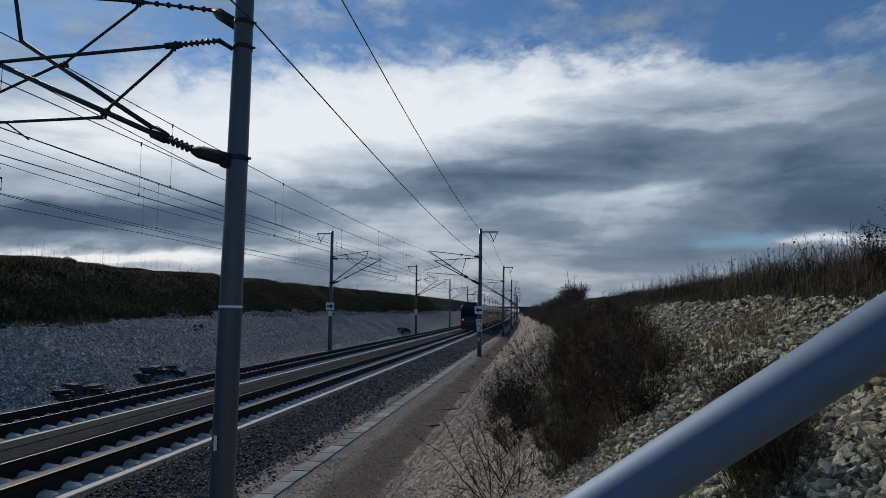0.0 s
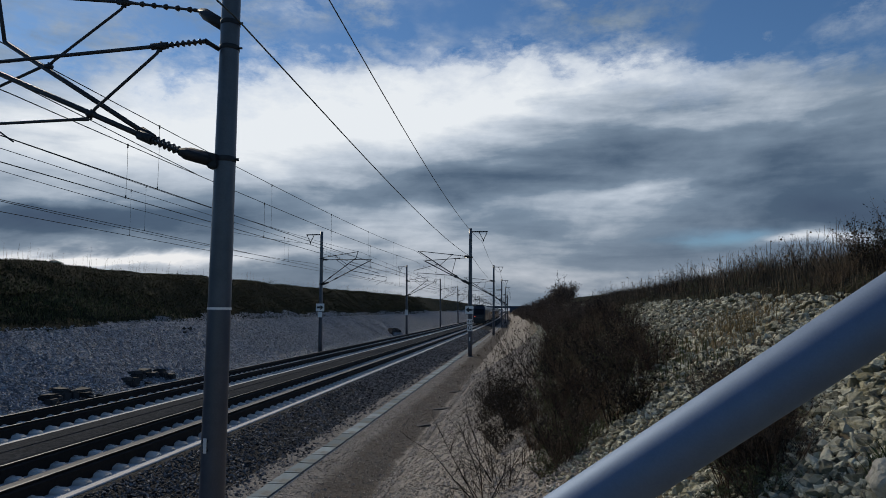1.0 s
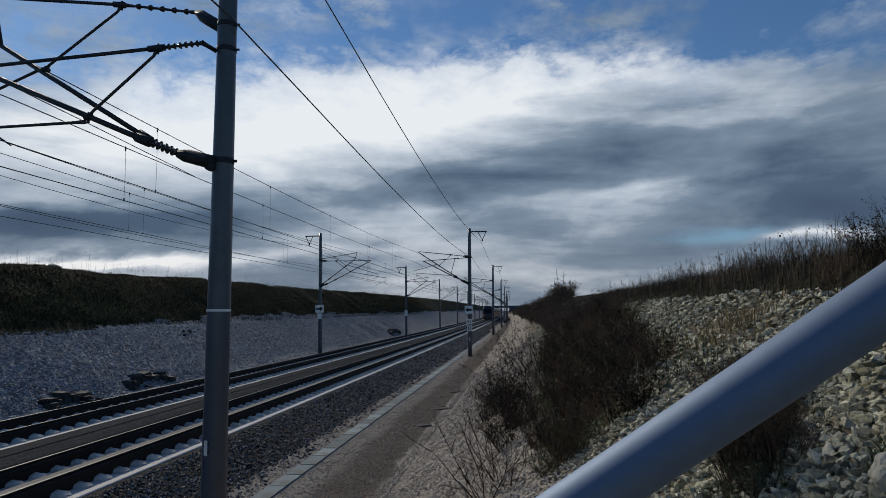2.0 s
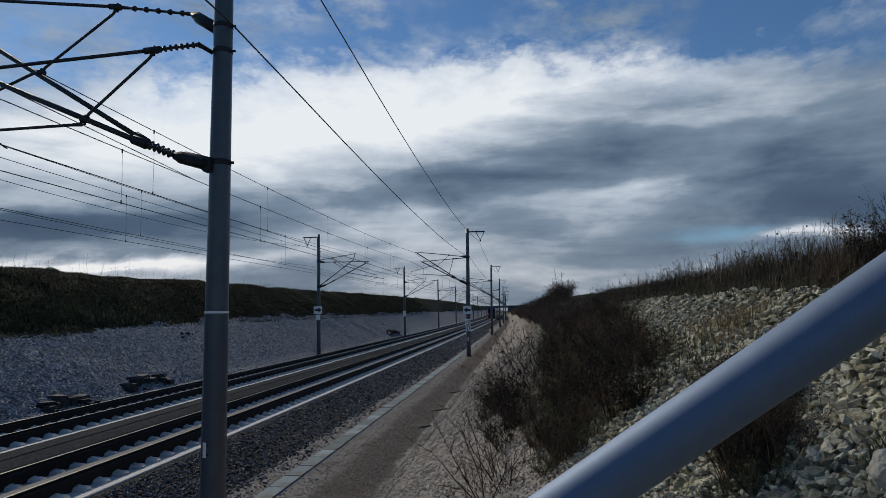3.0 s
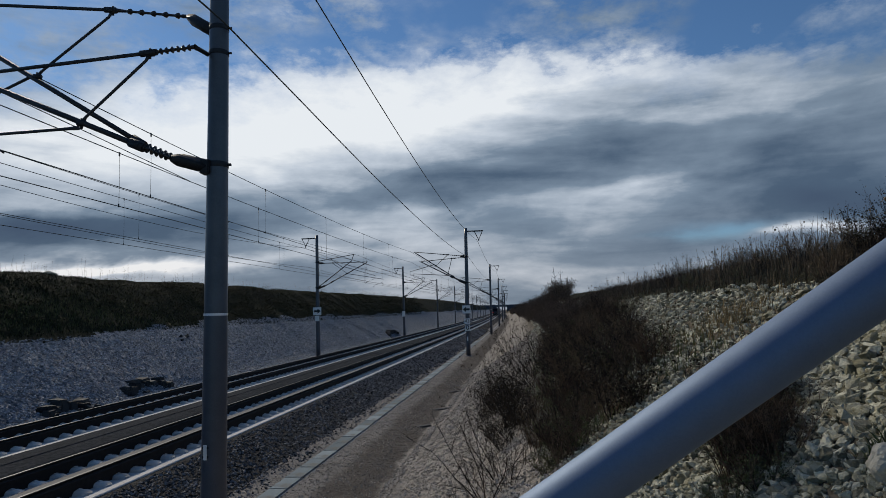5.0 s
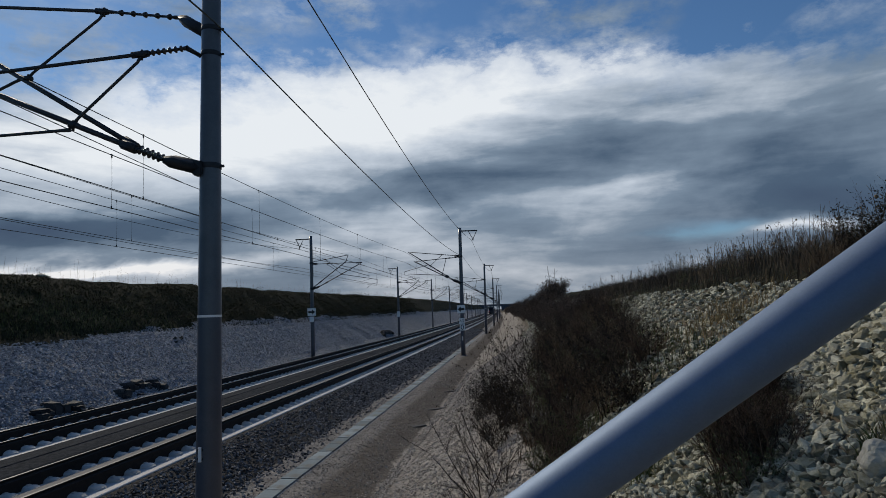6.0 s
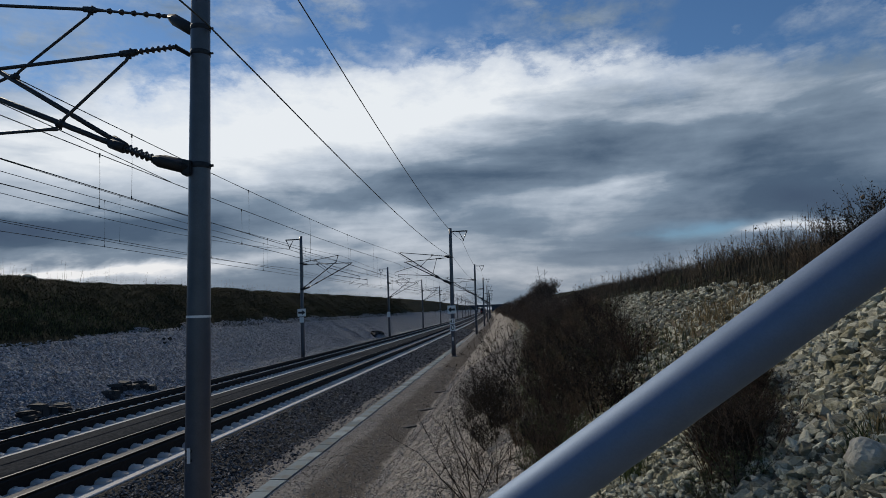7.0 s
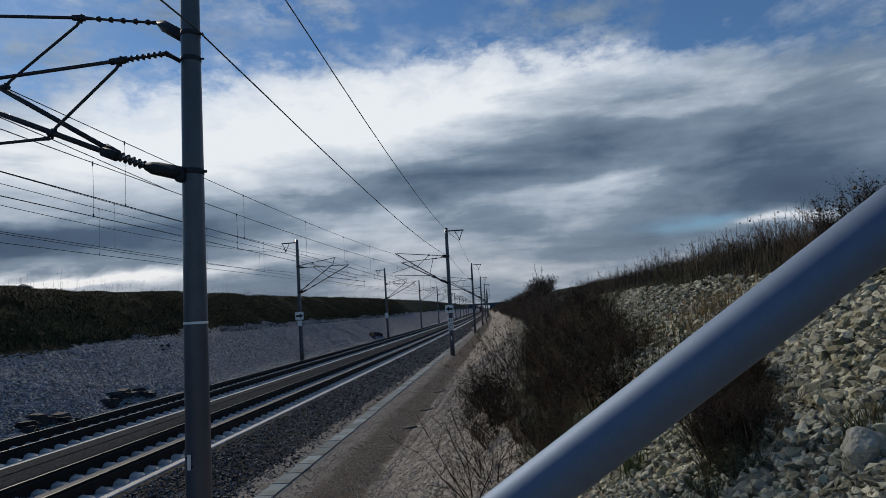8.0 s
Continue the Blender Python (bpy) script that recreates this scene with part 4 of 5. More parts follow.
def make_coach(label):
    t = empty("passenger_coach", label, "train coach", "train")
    full = body_section(1.42, 0.85, 4.15)
    bm = bmesh.new()
    shell(bm, [(0.0, 0.97, full), (0.15, 1.0, full), (26.0, 1.0, full), (26.15, 0.97, full)])
    part("body", bm, M["train_grey"], t)
    for s in (-1, 1):
        bm = bmesh.new()
        box(bm, (s * 1.42 - 0.012, 0.2, 0.95), (s * 1.42 + 0.012, 25.9, 1.75), 0.004)
        part("red_stripe", bm, M["train_red"], t, "red lower side panel")
        for i in range(10):
            bm = bmesh.new()
            y = 3.1 + 2.05 * i
            box(bm, (s * 1.42 - 0.015, y, 1.95), (s * 1.42 + 0.015, y + 1.5, 2.85), 0.008)
            part("window", bm, M["glass"], t)
        for y in (1.1, 24.1):
            bm = bmesh.new()
            box(bm, (s * 1.42 - 0.014, y, 0.95), (s * 1.42 + 0.016, y + 0.95, 3.0), 0.008)
            part("door", bm, M["train_red"], t)
    bm = bmesh.new()
    box(bm, (-0.7, -0.25, 1.0), (0.7, 0.0, 3.3), 0.1)
    part("gangway", bm, M["black"], t)
    bm = bmesh.new()
    box(bm, (-1.2, 8, 0.4), (1.2, 18, 0.86), 0.05)
    part("underframe", bm, M["black"], t)
    for y in (3.3, 22.8):
        bogie(t, y)
    return t


TAIL_Y, SPEED = 104.0, 50.0
loco_tail = make_loco("dark electric locomotive with a red tail light, moving away")
coach = make_coach("grey and red passenger coach moving away")
coaches = [coach] + [copy_thing(coach, Matrix()) for _ in range(3)]
loco_head = make_loco("dark electric locomotive at the head of the train")
TRAIN = [(loco_tail, 0.0)] + [(c, 19.4 + 26.5 * i) for i, c in enumerate(coaches)] + [(loco_head, 19.4 + 26.5 * 4 + 0.2)]


# ---- loose stones ----
def resting(x, y, size, rnd, sink=0.1, spread=25):
    """A pose for a stone lying on the ground at x (from the bent line), y."""
    m = pose(x + bend(y), y, ground_z(x, y) + size * sink, rnd.uniform(-spread, spread), rnd.uniform(-spread, spread), rnd.uniform(0, 360))
    return m @ Matrix.Diagonal((size * rnd.uniform(0.8, 1.3), size * rnd.uniform(0.8, 1.2), size * rnd.uniform(0.75, 1.15), 1))


def bank_stones():
    """Rubble on the bank; it gets coarse where the bank is bare."""
    rnd = random.Random(11)
    meshes = [mesh_of("stone", d, M["stone"]) for d in LUMPS]
    single, many = 0, []
    # big blocks on the bare part of the bank
    for _ in range(10000):
        x, y = rnd.uniform(0.1, 3.45), rnd.uniform(0.5, 19.0)
        coarse = 0.5 + 0.5 * min(1.0, max(0.0, (x - 0.4) / 1.8))
        s = rnd.choice((0.07, 0.08, 0.10, 0.12, 0.14, 0.18)) * coarse * (0.95 if y < 7 else 0.8)
        if s > 0.088 and 2.6 < y < 6.8 and x > 1.0 and single < 300:
            ob = new("stone", rnd.choice(meshes))
            ob.parent = ground
            ob.matrix_basis = resting(x, y, s * 1.08, rnd, 0.12)
            single += 1
        else:
            many.append((rnd.randrange(len(LUMPS)), resting(x, y, s, rnd, 0.12, 40)))
    for _ in range(11000):
        x, y = rnd.uniform(0.2, 3.45), -4.0 + 50 * rnd.random() ** 1.3
        many.append((rnd.randrange(len(LUMPS)), resting(x, y, rnd.uniform(0.04, 0.10) * (1.0 if x < 1 else 1.3), rnd, 0.15, 40)))
    for _ in range(5000):
        x, y = rnd.uniform(0.7, 3.0), rnd.uniform(2.4, 6.5)
        many.append((rnd.randrange(len(LUMPS)), resting(x, y, rnd.uniform(0.05, 0.10), rnd, 0.16, 60)))
    for _ in range(9000):
        x, y = rnd.uniform(0.6, 3.4), rnd.uniform(1.5, 8.0)
        many.append((rnd.randrange(len(LUMPS)), resting(x, y, rnd.uniform(0.025, 0.065), rnd, 0.2, 50)))
    for _ in range(4000):
        y = 25 + 45 * rnd.random()
        many.append((rnd.randrange(len(LUMPS)), resting(rnd.uniform(0.8, 3.4), y, rnd.uniform(0.06, 0.13), rnd, 0.1, 40)))
    ob = joined("rubble", LUMPS, many, M["stones"])
    tagged(ob, "pale angular limestone rubble covering the bank", "rubble", kind="stuff")
    many = []
    for _ in range(36000):
        x, y = -3.3 + 4.0 * rnd.random() ** 0.9, 6.0 + 36 * rnd.random() ** 1.8
        many.append((rnd.randrange(len(BITS)), resting(x, y, rnd.uniform(0.025, 0.06) * (0.8 + 0.02 * y), rnd, 0.1, 50)))
    tagged(joined("bank_gravel", BITS, many, M["gravel_pale"]), "pale beige gravel on the lower bank", "gravel", kind="stuff")
    # one boulder low on the bank
    bm = bmesh.new()
    bmesh.ops.create_icosphere(bm, subdivisions=4, radius=0.5)
    for v in bm.verts:
        p = v.co.normalized()
        n = noise.noise(p * 1.3 + Vector((3, 1, 4))) * 0.22 + noise.noise(p * 4.5) * 0.07 + noise.noise(p * 13) * 0.025
        flat = min(1.0, 0.62 / max(abs(p.dot(Vector((0.35, -0.5, 0.79)))), 0.3))
        v.co = Vector((p.x * 0.112, p.y * 0.10, p.z * 0.108)) * (1 + n) * (0.6 + 0.4 * flat)
    b = part("boulder", bm, M["boulder"], None)
    b.matrix_basis = pose(1.79, 3.60, ground_z(1.79, 3.60) + 0.06)
    tagged(b, "pale rounded limestone boulder lying on the rubble bank", "boulder")


def ballast_stones():
    rnd = random.Random(12)
    many = []
    for _ in range(24000):
        y = 4 + 120 * rnd.random() ** 2.1
        x = rnd.uniform(-8.45, -6.35) if rnd.random() < 0.93 else rnd.uniform(-6.5, -5.9)
        many.append((rnd.randrange(len(BITS)), resting(x, y, rnd.uniform(0.05, 0.125) * (1 + min(1.5, max(0, (y - 20) / 30))), rnd, 0.12, 50)))
    tagged(joined("ballast", BITS, many, M["ballast_stone"]), "dark broken basalt ballast beside the slab", "ballast", kind="stuff")
    many = []
    for _ in range(20000):
        y = 22 + 95 * rnd.random() ** 1.7
        many.append((rnd.randrange(len(BITS)), resting(rnd.uniform(-25.4, -19.8), y, rnd.uniform(0.07, 0.16), rnd, 0.08, 40)))
    tagged(joined("slope_stones", BITS, many, M["stones_grey"]), "grey broken limestone covering the far slope", "rubble", kind="stuff")
    many = []
    for _ in range(14000):
        y = 6 + 40 * rnd.random() ** 1.5
        many.append((rnd.randrange(len(BITS)), resting(rnd.uniform(-6.5, -3.0), y, rnd.uniform(0.02, 0.065), rnd, 0.1, 50)))
    tagged(joined("path_gravel", BITS, many, M["gravel_pale"]), "loose pale gravel scattered on the path", "gravel", kind="stuff")


def drain_rocks(x, y, w, seed, high=0.5):
    """A low headwall of squared dark blocks under flat cap stones, round a drain outlet at the slope's foot."""
    rnd = random.Random(seed)
    t = empty("rock_pile", "low wall of dark squared boulders below the stone slope", "rock wall", "rock walls")

    def block(px, py, pz, sx, sy, sz, turn):
        bm = bmesh.new()
        box(bm, (-sx / 2, -sy / 2, -sz / 2), (sx / 2, sy / 2, sz / 2), 0.06)
        for v in bm.verts:
            v.co += Vector((noise.noise(v.co * 2.1 + Vector((px, py, 1))), noise.noise(v.co * 2.1 + Vector((py, 2, px))), noise.noise(v.co * 2.1 + Vector((3, px, py))))) * 0.06
        ob = part("rock", bm, M["dark_rock"], t)
        ob.matrix_basis = pose(px + bend(py), py, pz, rnd.uniform(-6, 6), rnd.uniform(-6, 6), turn)

    n = round(w / 0.58)
    for i in range(n):
        s = (i + 0.5) / n - 0.5
        py, px = y + s * w, x - 0.5 * (1 - 4 * s * s) + rnd.uniform(-0.06, 0.06)
        h = high * (1.15 - 2.2 * s * s) * rnd.uniform(0.9, 1.1)
        z = ground_z(x, py) - 0.2
        block(px, py, z + h / 2, 0.5, w / n * rnd.uniform(0.82, 0.97), h, rnd.uniform(-8, 8))
        if i % 2 == 0 and abs(s) < 0.45:
            block(px - 0.32, py + 0.25, z + h + 0.02, 0.62, w / n * rnd.uniform(1.1, 1.4), 0.24, rnd.uniform(-8, 8))
    for _ in range(7):
        ob = new("rock", mesh_of("rock", rnd.choice(LUMPS), M["dark_rock"]))
        ob.parent = t
        ob.matrix_basis = resting(x + rnd.uniform(-0.2, 0.5), y + rnd.uniform(-0.6, 0.6) * w, rnd.uniform(0.25, 0.45), rnd, 0.2, 20)


bank_stones()
ballast_stones()
drain_rocks(-20.3, 34.2, 4.4, 1, 0.58)
drain_rocks(-19.85, 27.1, 2.8, 2, 0.52)
drain_rocks(-20.7, 106.0, 8.0, 3, 0.8)
drain_rocks(-24.6, 45.5, 1.6, 5, 0.25)


def make_planks():
    for x, y, w, a in ((-3.45, 26.7, 0.7, 12), (-3.45, 32.2, 0.6, 5), (-3.55, 22.7, 0.5, 25)):
        bm = bmesh.new()
        box(bm, (-w / 2, -0.11, -0.02), (w / 2, 0.11, 0.025), 0.008)
        ob = part("plank", bm, M["dark_rock"])
        ob.matrix_basis = pose(x + bend(y), y, ground_z(x, y) + 0.035, 3, -4, a)
        tagged(ob, "dark weathered plank lying at the foot of the bank", "plank", "planks")


make_planks()


# ---- plants ----
def shrub_data(seed, height, stems, spread, leafy, lean=(0, 0), big=1.0, depth=2):
    """A bare shrub: stems that fork twice, and small leaves. Returns two bmeshes."""
    rnd = random.Random(seed)
    wood, leaves = bmesh.new(), bmesh.new()

    def leaf(p, s):
        a = Vector((rnd.gauss(0, 1), rnd.gauss(0, 1), rnd.gauss(0, 1))).normalized()
        b = a.cross(Vector((rnd.gauss(0, 1), rnd.gauss(0, 1), 1))).normalized()
        vs = [leaves.verts.new(p + a * s * u + b * s * v) for u, v in ((0, 0), (0.5, 0.3), (1, 0), (0.5, -0.3))]
        leaves.faces.new(vs)

    def grow(p, d, length, r, level):
        n = 4 if level < 2 and depth == 2 else 2
        pts = [p]
        for i in range(n):
            d = (d + Vector((rnd.gauss(0, 0.12), rnd.gauss(0, 0.12), 0.05 + rnd.gauss(0, 0.06)))).normalized()
            pts.append(pts[-1] + d * length / n)
        tube(wood, pts, [r * (1 - 0.75 * i / n) for i in range(n + 1)], 3, False)
        if level < depth:
            for _ in range(rnd.randint(4, 6)):
                i = rnd.randint(1, n)
                q = pts[i - 1].lerp(pts[i], rnd.random())
                e = (d + Vector((rnd.gauss(0, 0.6), rnd.gauss(0, 0.6), rnd.gauss(0.1, 0.35)))).normalized()
                grow(q, e, length * rnd.uniform(0.32, 0.55), r * 0.5, level + 1)
        if level:
            for _ in range(leafy):
                leaf(pts[rnd.randint(1, n)] + Vector((rnd.gauss(0, 0.02), rnd.gauss(0, 0.02), 0)), rnd.uniform(0.018, 0.04) * big)

    for _ in range(stems):
        a = rnd.uniform(0, math.tau)
        d = Vector((math.cos(a) * spread + lean[0], math.sin(a) * spread + lean[1], 1)).normalized()
        grow(Vector((math.cos(a) * 0.1, math.sin(a) * 0.1, -0.08)), d, height * rnd.uniform(0.65, 1.05), 0.010, 0)
    return wood, leaves


def make_shrub(label, seed, height, stems, spread, leafy, group, lean=(0, 0), leaf_mat="leaf", wood="twig", big=1.0):
    t = empty("shrub", label, "shrub", group)
    w, l = shrub_data(seed, height, stems, spread, leafy, lean, big)
    part("branch_work", w, M[wood], t)
    part("foliage", l, M[leaf_mat], t)
    return t


def put(t, x, y, first, rnd, lo=0.8, hi=1.2):
    m = pose(x + bend(y), y, ground_z(x, y), 0, 0, rnd.uniform(0, 360))
    s = rnd.uniform(lo, hi)
    ob = t if first else copy_thing(t, m)
    ob.matrix_basis = m @ Matrix.Diagonal((s, s, s, 1))
    return ob


def make_plants():
    rnd = random.Random(21)
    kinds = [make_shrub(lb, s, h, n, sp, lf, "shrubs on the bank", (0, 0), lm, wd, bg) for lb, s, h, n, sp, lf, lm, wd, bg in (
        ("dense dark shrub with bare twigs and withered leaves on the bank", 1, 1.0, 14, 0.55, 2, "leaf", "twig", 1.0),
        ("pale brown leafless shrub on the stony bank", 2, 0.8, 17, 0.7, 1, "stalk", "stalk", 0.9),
        ("open dark shrub with small leaves blackened for shade", 3, 1.25, 10, 0.55, 2, "leaf", "dark_twig", 1.8),
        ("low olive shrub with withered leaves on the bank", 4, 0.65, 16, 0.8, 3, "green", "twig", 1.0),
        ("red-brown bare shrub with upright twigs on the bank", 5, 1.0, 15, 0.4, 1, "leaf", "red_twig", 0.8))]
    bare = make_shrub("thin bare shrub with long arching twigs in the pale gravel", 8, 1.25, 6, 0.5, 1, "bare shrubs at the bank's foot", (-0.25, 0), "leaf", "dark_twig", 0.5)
    used = set()
    def add(x, y, lo=0.8, hi=1.2, pick=None):
        k = rnd.randrange(5) if pick is None else pick
        put(kinds[k], x, y, k not in used, rnd, lo, hi)
        used.add(k)
    # the far ones are simpler and make up one thicket
    simple, far = [], []
    for seed in range(6):
        w, l = shrub_data(40 + seed, 1.0, 15, 0.55, 5, (0, 0), 2.2, 1)
        vs, fs = [], []
        for bm in (w, l):
            bm.verts.index_update()
            n = len(vs)
            vs += [v.co[:] for v in bm.verts]
            fs += [tuple(v.index + n for v in f.verts) for f in bm.faces]
            bm.free()
        simple.append((np.array(vs), fs))
    def add_far(x, y, lo, hi):
        k = rnd.uniform(lo, hi)
        far.append((rnd.randrange(6), pose(x + bend(y), y, ground_z(x, y), 0, 0, rnd.uniform(0, 360)) @ Matrix.Diagonal((k, k, k, 1))))
    # the dark thicket: from the pale gravel at its foot up to the crest, but for the bare rubble close by
    def foot(y):
        return lerp_table(y, [(0, -0.2), (9, -0.2), (12, -0.3), (18, 0.1), (24, 0.5), (31, 0.95), (50, 0.75), (80, 0.1), (140, -0.6), (300, -1.2)])
    def brow(y):
        return lerp_table(y, [(0, 1.3), (8, 1.5), (10.3, 1.95), (16, 2.55), (20, 3.1), (40, 3.1), (60, 3.4), (300, 4.2)])
    for _ in range(150):
        y = 8.0 + 18 * rnd.random() ** 0.95
        a, b = foot(y) + 0.25, brow(y)
        add(a + (b - a) * rnd.random(), y, 0.38, 0.72, rnd.choice((0, 0, 1, 1, 2, 2, 3, 4)))
    for _ in range(200):
        y = 25 + 46 * rnd.random() ** 1.2
        a, b = foot(y) + 0.2, brow(y)
        add_far(a + (b - a) * rnd.random(), y, 0.4, 0.75)
    for _ in range(120):
        y = 64 + 170 * rnd.random() ** 1.1
        a, b = foot(y) + 0.5, brow(y) + 1.0
        add_far(a + (b - a) * rnd.random() ** 1.3, y, 0.9, 1.6)
    # low growth that roughens the far slope and its ridge
    tiny, growth = [], []
    for seed in range(5):
        w, l = shrub_data(70 + seed, 1.0, 6, 0.9, 5, (0, 0), 3.5, 1)
        w.free()
        l.verts.index_update()
        tiny.append((np.array([v.co[:] for v in l.verts]), [tuple(v.index for v in f.verts) for f in l.faces]))
        l.free()
    for _ in range(800):
        y = 26 + 170 * rnd.random() ** 1.5
        x = rnd.uniform(-32.0, -26.6)
        k = rnd.uniform(0.25, 0.75) * (1 + y / 200)
        growth.append((rnd.randrange(5), pose(x + bend(y), y, ground_z(x, y), 0, 0, rnd.uniform(0, 360)) @ Matrix.Diagonal((k * 1.6, k * 1.6, k * 0.55, 1))))
    tagged(joined("low_growth", tiny, growth, M["shaded_blade"]), "low winter growth on the far slope, darkened for its shade", "undergrowth", kind="stuff")
    # open shrub at the thicket's foot
    for _ in range(20):
        y = rnd.uniform(7.5, 9.8)
        add(rnd.uniform(-0.05, 0.25) + rnd.random() * (0.55 + 0.3 * (y - 7.5)), y, 0.35, 0.55, rnd.choice((0, 0, 1, 3, 4)))
    for _ in range(15):
        add(-0.55 + rnd.uniform(-0.5, 0.45), rnd.uniform(11.0, 20.0), 0.5, 0.85, 2)
    leaning = make_shrub("leaning dark shrub with long arching twigs and leaves blackened for shade", 12, 1.6, 7, 0.45, 1, "leaning shrubs over the gravel", (-0.75, -0.1), "leaf", "dark_twig", 1.9)
    for i, (x, y, s) in enumerate(((-0.1, 12.8, 0.7), (0.1, 14.4, 0.85), (0.2, 16.4, 0.9), (-0.3, 11.2, 0.65), (0.3, 18.6, 0.85))):
        m = pose(x + bend(y), y, ground_z(x, y), 0, 0, rnd.uniform(-25, 25)) @ Matrix.Diagonal((s, s, s, 1))
        ob = leaning if i == 0 else copy_thing(leaning, m)
        ob.matrix_basis = m
    for i, (x, y, s) in enumerate(((-0.55, 8.5, 0.9), (-0.85, 8.7, 0.5), (-0.30, 8.4, 0.6), (-0.45, 9.6, 0.75))):
        put(bare, x, y, i == 0, rnd, s, s)
    # the dark tangle low on the rubble
    for i in range(40):
        y = 4.4 + 1.6 * (i / 40) + rnd.uniform(-0.1, 0.1)
        add(1.32 + 0.26 * (y - 4.4) + rnd.uniform(-0.1, 0.26), y, 0.32, 0.54, rnd.choice((0, 0, 4, 4, 3)))
    for _ in range(60):
        y = rnd.uniform(230, 520)
        add_far(rnd.uniform(-1.6, 5.0), y, 1.4, 2.6)
    # the hump of bushes on the crest farther on
    for _ in range(30):
        a = rnd.random()
        add_far(2.7 + 1.9 * a, rnd.uniform(60, 74), 1.1 + 0.5 * math.sin(a * math.pi), 1.55)
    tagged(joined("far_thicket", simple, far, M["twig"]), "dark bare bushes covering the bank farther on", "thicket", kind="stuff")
    for _ in range(46):
        y = 6.5 + 26 * rnd.random() ** 1.2
        add(rnd.uniform(3.5, 5.6), y, 0.3, 0.62, rnd.choice((0, 0, 1, 3)))
    # tall bush on the crest
    for x, y, s in ((4.0, 8.2, 0.32), (4.2, 8.8, 0.42), (4.4, 9.0, 0.45), (4.3, 8.2, 0.45), (4.6, 8.6, 0.52), (4.2, 8.0, 0.4), (4.5, 8.2, 0.5)):
        add(x, y, s, s * 1.1, 2)


def blades(name, label, spots, lo, hi, width, mat, rnd, cat, bendy=0.4):
    """Grass as thin tapered blades of two segments."""
    vs, fs = [], []
    for x, y in spots:
        z = ground_z(x, y) - 0.02
        h = rnd.uniform(lo, hi)
        a, w = rnd.uniform(0, math.tau), width * rnd.uniform(0.6, 1.3)
        dx, dy = math.cos(a), math.sin(a)
        k = rnd.uniform(0.05, bendy) * h
        b = rnd.uniform(0, math.tau)
        ox, oy = math.cos(b) * k, math.sin(b) * k
        X = x + bend(y)
        n = len(vs)
        vs += [(X - dx * w, y - dy * w, z), (X + dx * w, y + dy * w, z), (X + ox * 0.4 + dx * w * 0.7, y + oy * 0.4 + dy * w * 0.7, z + h * 0.6), (X + ox * 0.4 - dx * w * 0.7, y + oy * 0.4 - dy * w * 0.7, z + h * 0.6), (X + ox, y + oy, z + h)]
        fs += [(n, n + 1, n + 2, n + 3), (n + 3, n + 2, n + 4)]
    me = bpy.data.meshes.new(name)
    me.from_pydata(vs, [], fs)
    me.materials.append(M[mat])
    return tagged(new(name, me), label, cat, kind="stuff")


def stalks(rnd, spots, lo, hi):
    """Dead weeds with side twigs and seed heads."""
    bm = bmesh.new()
    for x, y in spots:
        h = rnd.uniform(lo, hi)
        p = Vector((x + bend(y), y, ground_z(x, y) - 0.03))
        top = p + Vector((rnd.gauss(0, 0.1) * h, rnd.gauss(0, 0.1) * h, h))
        mid = p.lerp(top, 0.5) + Vector((rnd.gauss(0, 0.02), rnd.gauss(0, 0.02), 0))
        tube(bm, [p, mid, top], [0.006, 0.0045, 0.002], 3, False)
        for _ in range(rnd.randint(2, 6)):
            q = p.lerp(top, rnd.uniform(0.5, 0.97))
            e = q + Vector((rnd.gauss(0, 0.09), rnd.gauss(0, 0.09), rnd.uniform(0.05, 0.16))) * h
            tube(bm, [q, e], [0.0028, 0.0015], 3, False)
            s = rnd.uniform(0.010, 0.024)
            bmesh.ops.create_icosphere(bm, subdivisions=0 + 1, radius=s, matrix=Matrix.Translation(e)) if rnd.random() < 0.12 else None
    return bm


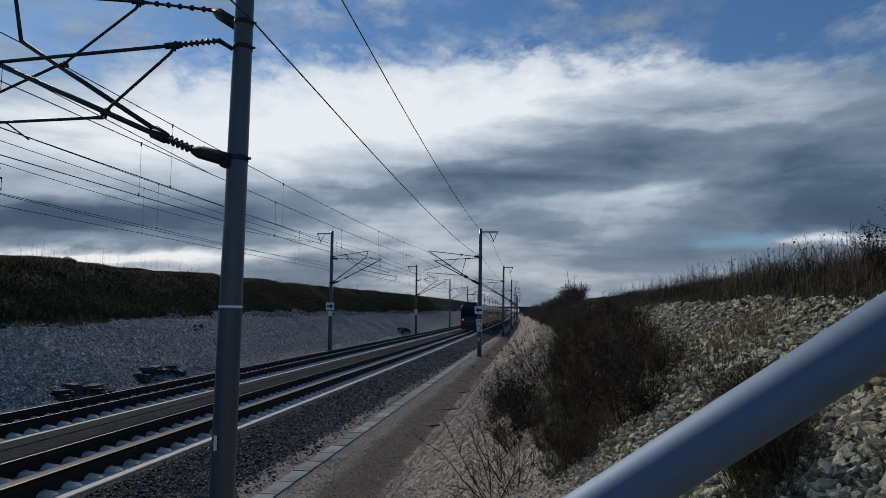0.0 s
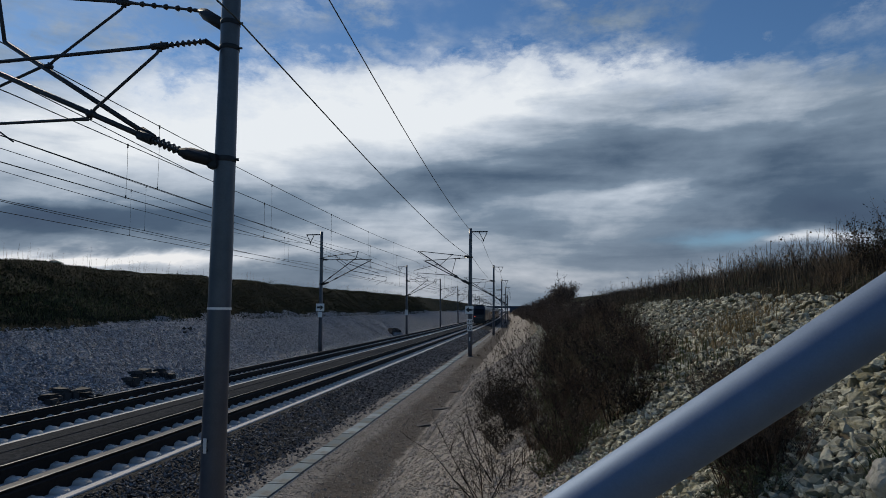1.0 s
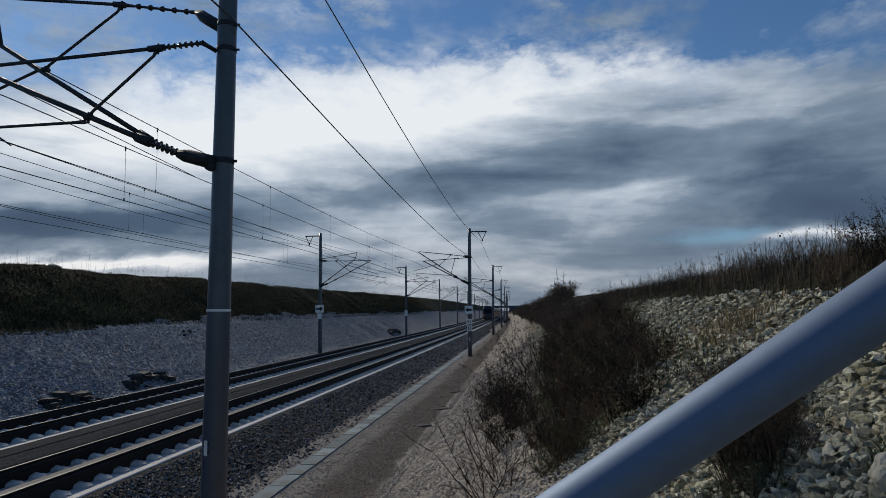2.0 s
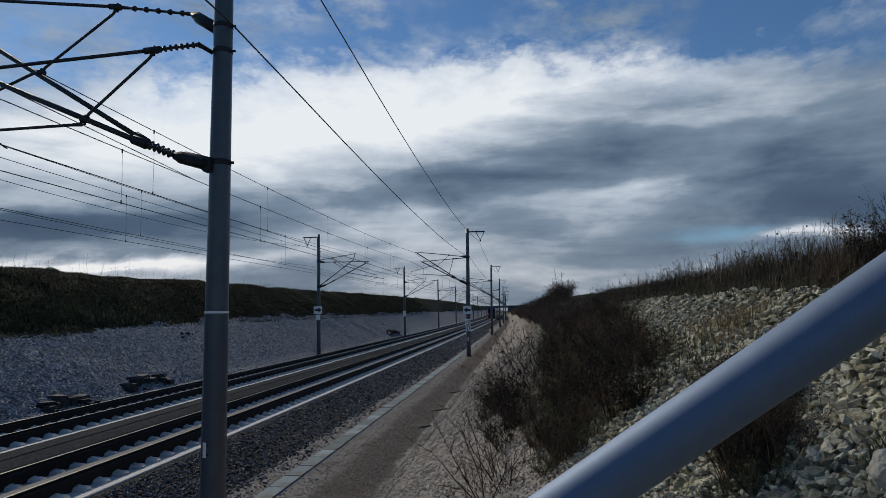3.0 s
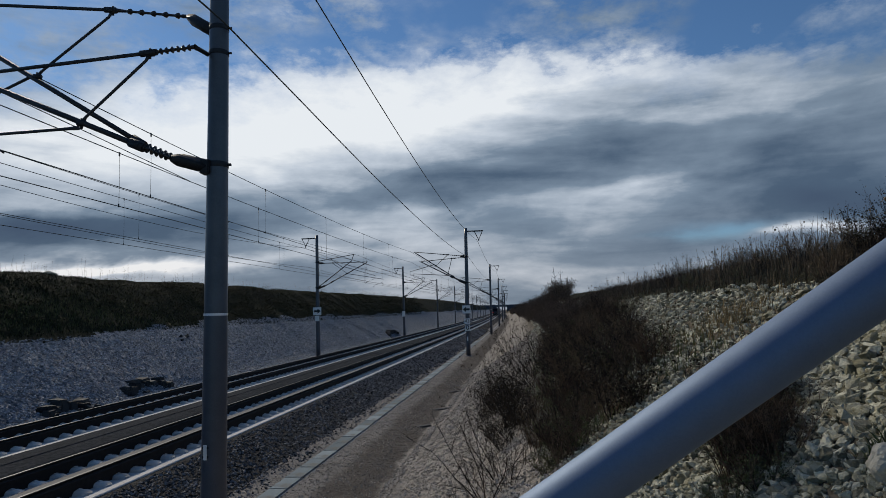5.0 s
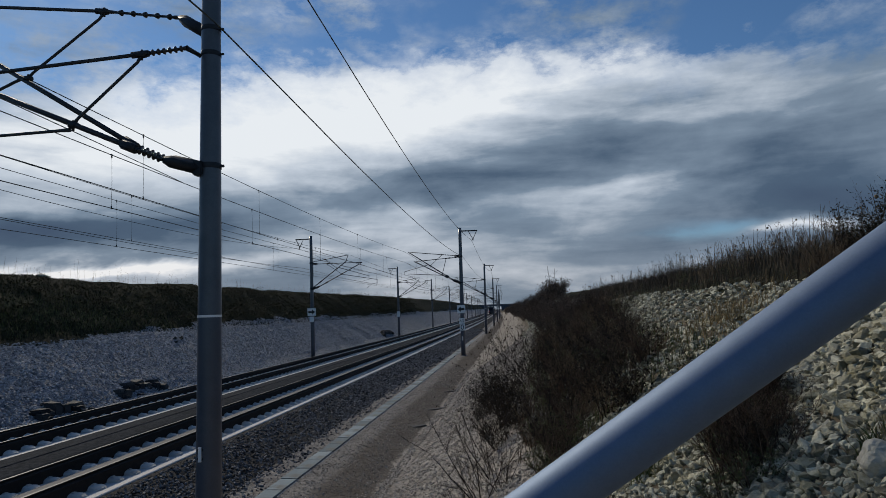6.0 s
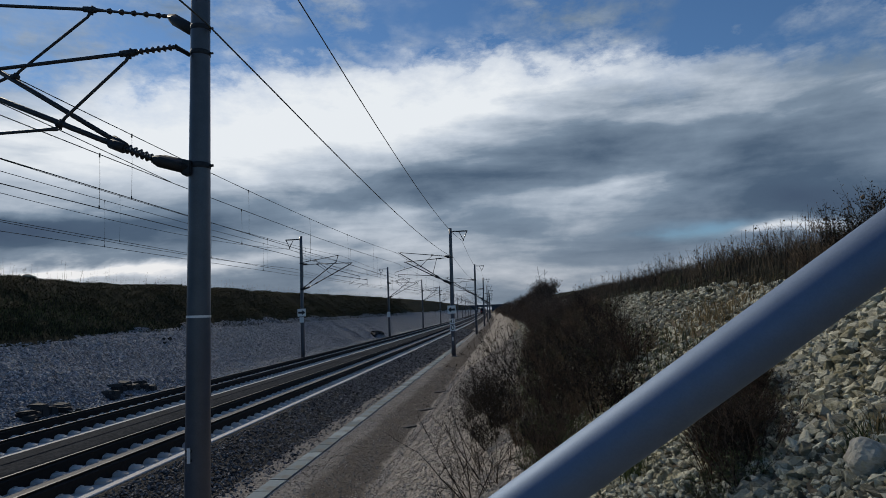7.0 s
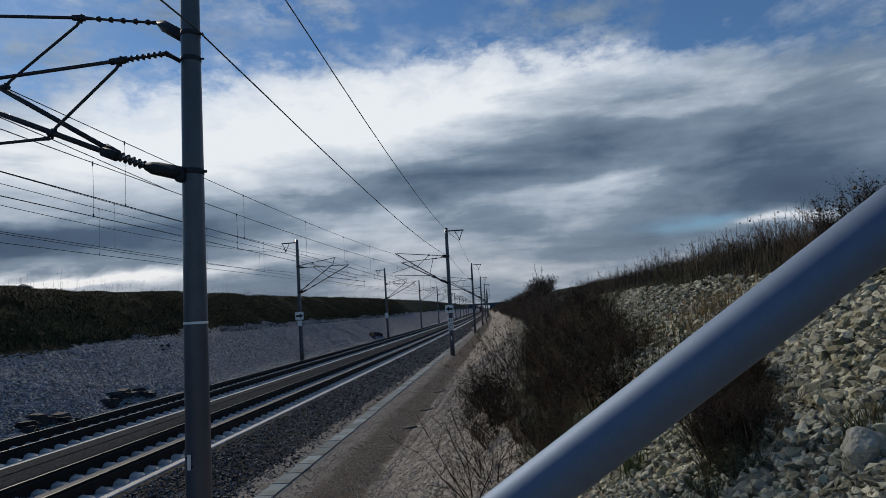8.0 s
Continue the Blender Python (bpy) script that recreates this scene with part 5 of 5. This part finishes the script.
def make_herbs():
    rnd = random.Random(31)
    spots = [(rnd.uniform(3.3, 9.5), 5 + 40 * rnd.random() ** 1.3) for _ in range(34000)]
    blades("weeds", "dry brown grass and weeds along the top of the bank", spots, 0.06, 0.36, 0.0036, "blade", rnd, "dry grass")
    spots = [(0.75 + (y - 8) * 0.07 + rnd.gauss(0, 0.65), y) for y in (9.0 + 24 * rnd.random() for _ in range(10000))]
    blades("bank_grass", "dry grass between the shrubs on the bank", [(x, y) for x, y in spots if x > -0.1], 0.10, 0.36, 0.005, "blade", rnd, "dry grass")
    spots = [(rnd.uniform(3.4, 6.5), 5 + 32 * rnd.random() ** 1.3) for _ in range(4500)]
    blades("tall_grass", "tall thin dead grass along the crest", spots, 0.15, 0.55, 0.0026, "blade", rnd, "dry grass", 0.35)
    spots = [(rnd.uniform(0.2, 2.4), rnd.uniform(8, 22)) for _ in range(6000)]
    blades("green_grass", "sparse green grass on the bank", spots, 0.06, 0.25, 0.005, "green", rnd, "grass")
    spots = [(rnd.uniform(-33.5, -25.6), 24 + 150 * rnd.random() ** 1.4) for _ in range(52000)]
    blades("slope_grass", "winter grass on the far slope, darkened for its shade", spots, 0.04, 0.17, 0.026, "shaded_blade", rnd, "dry grass", 0.9)
    spots = [(-27.6 + rnd.gauss(0, 1.3), 36 + rnd.gauss(0, 7)) for _ in range(5000)]
    blades("slope_green", "patches of green grass low on the far slope", [(x, y) for x, y in spots if x < -25.6], 0.06, 0.25, 0.014, "green", rnd, "grass")
    # a little haze of tips on the far ridge
    part_ = stalks(rnd, [(rnd.uniform(3.6, 6.5), 6 + 32 * rnd.random() ** 1.2) for _ in range(260)], 0.3, 0.85)
    tagged(part("dead_stalks", part_, M["stalk"]), "tall dead weed stalks with seed heads on the crest", "dead weeds", kind="stuff")
    part_ = stalks(rnd, [(rnd.uniform(-33.6, -31.4), 26 + 160 * rnd.random() ** 1.2) for _ in range(420)], 0.5, 1.3)
    tagged(part("ridge_stalks", part_, M["stalk"]), "dead weeds along the far ridge", "dead weeds", kind="stuff")
    spots = [(2.75 + rnd.gauss(0, 0.25), 9.2 + rnd.gauss(0, 0.6)) for _ in range(500)]
    blades("straw_patch", "patch of straw-coloured dead grass on the rubble", spots, 0.1, 0.3, 0.005, "straw", rnd, "dry grass", 0.8)
    for i, (x, y, h) in enumerate(((-32.5, 45.5, 1.5), (-32.5, 51.0, 1.6), (-32.6, 47.5, 0.9), (-32.6, 39.5, 0.8))):
        bm = stalks(random.Random(60 + i), [(x, y), (x + 0.05, y + 0.05)], h, h * 1.1)
        tagged(part("weed", bm, M["stalk"]), "tall dead weed standing on the far ridge", "dead weed", "weeds on the ridge")
    for x, y, h in ((3.0, 63, 2.6), (3.35, 63, 3.2), (3.75, 64, 2.7), (4.3, 63, 1.9)):
        z = ground_z(x, y)
        bm = bmesh.new()
        top = Vector((rnd.gauss(0, 0.05) * h, 0, h))
        tube(bm, [(0, 0, -0.1), top * 0.5 + Vector((0.03, 0, 0)), top], [0.03, 0.022, 0.012], 5)
        for _ in range(7):
            q = top * rnd.uniform(0.45, 0.95)
            tube(bm, [q, q + Vector((rnd.gauss(0, 0.22), rnd.gauss(0, 0.2), rnd.uniform(0.15, 0.4)))], [0.014, 0.008], 4)
        ob = part("sapling", bm, M["dark_twig"])
        ob.matrix_basis = pose(x + bend(y), y, z)
        tagged(ob, "thin bare sapling standing among the bushes on the crest", "sapling", "saplings on the crest")
    # single tufts among the rubble
    for x, y, n, h in ((0.92, 5.5, 120, 0.2), (1.85, 3.78, 110, 0.16), (1.96, 3.80, 80, 0.15), (3.2, 6.2, 80, 0.25)):
        t = [(x + rnd.gauss(0, 0.05), y + rnd.gauss(0, 0.05)) for _ in range(n)]
        ob = blades("grass_tuft", "green and yellow grass tuft among the stones", t, h * 0.4, h * 1.1, 0.005, "green" if x < 1.95 else "straw", rnd, "grass tuft", 0.9)
        ob["kind"] = ""
        del ob["kind"]


def ridge_stone():
    ob = new("ridge_stone", mesh_of("ridge_stone", LUMPS[3], M["boulder"]))
    ob.matrix_basis = pose(-34.1 + bend(44), 44, ground_z(-34.1, 44) + 0.15, 0, 0, 25) @ Matrix.Diagonal((1.2, 1.0, 1.0, 1))
    tagged(ob, "pale stone block lying on the grassy ridge", "boulder")


make_plants()
make_herbs()
ridge_stone()


# ---- what moves ----
def motions():
    for ob, back in TRAIN:
        rows = []
        for i in range(9):
            y = TAIL_Y + SPEED * i + back
            rows.append((float(i), pose(NEAR + bend(y), y, 0.0, 0, 0, math.degrees(heading(y + 10)))))
        if ob is loco_head:
            rows = [(t, m @ pose(0, 19.0, 0, 0, 0, 180)) for t, m in rows]
        walk(ob, rows)


motions()
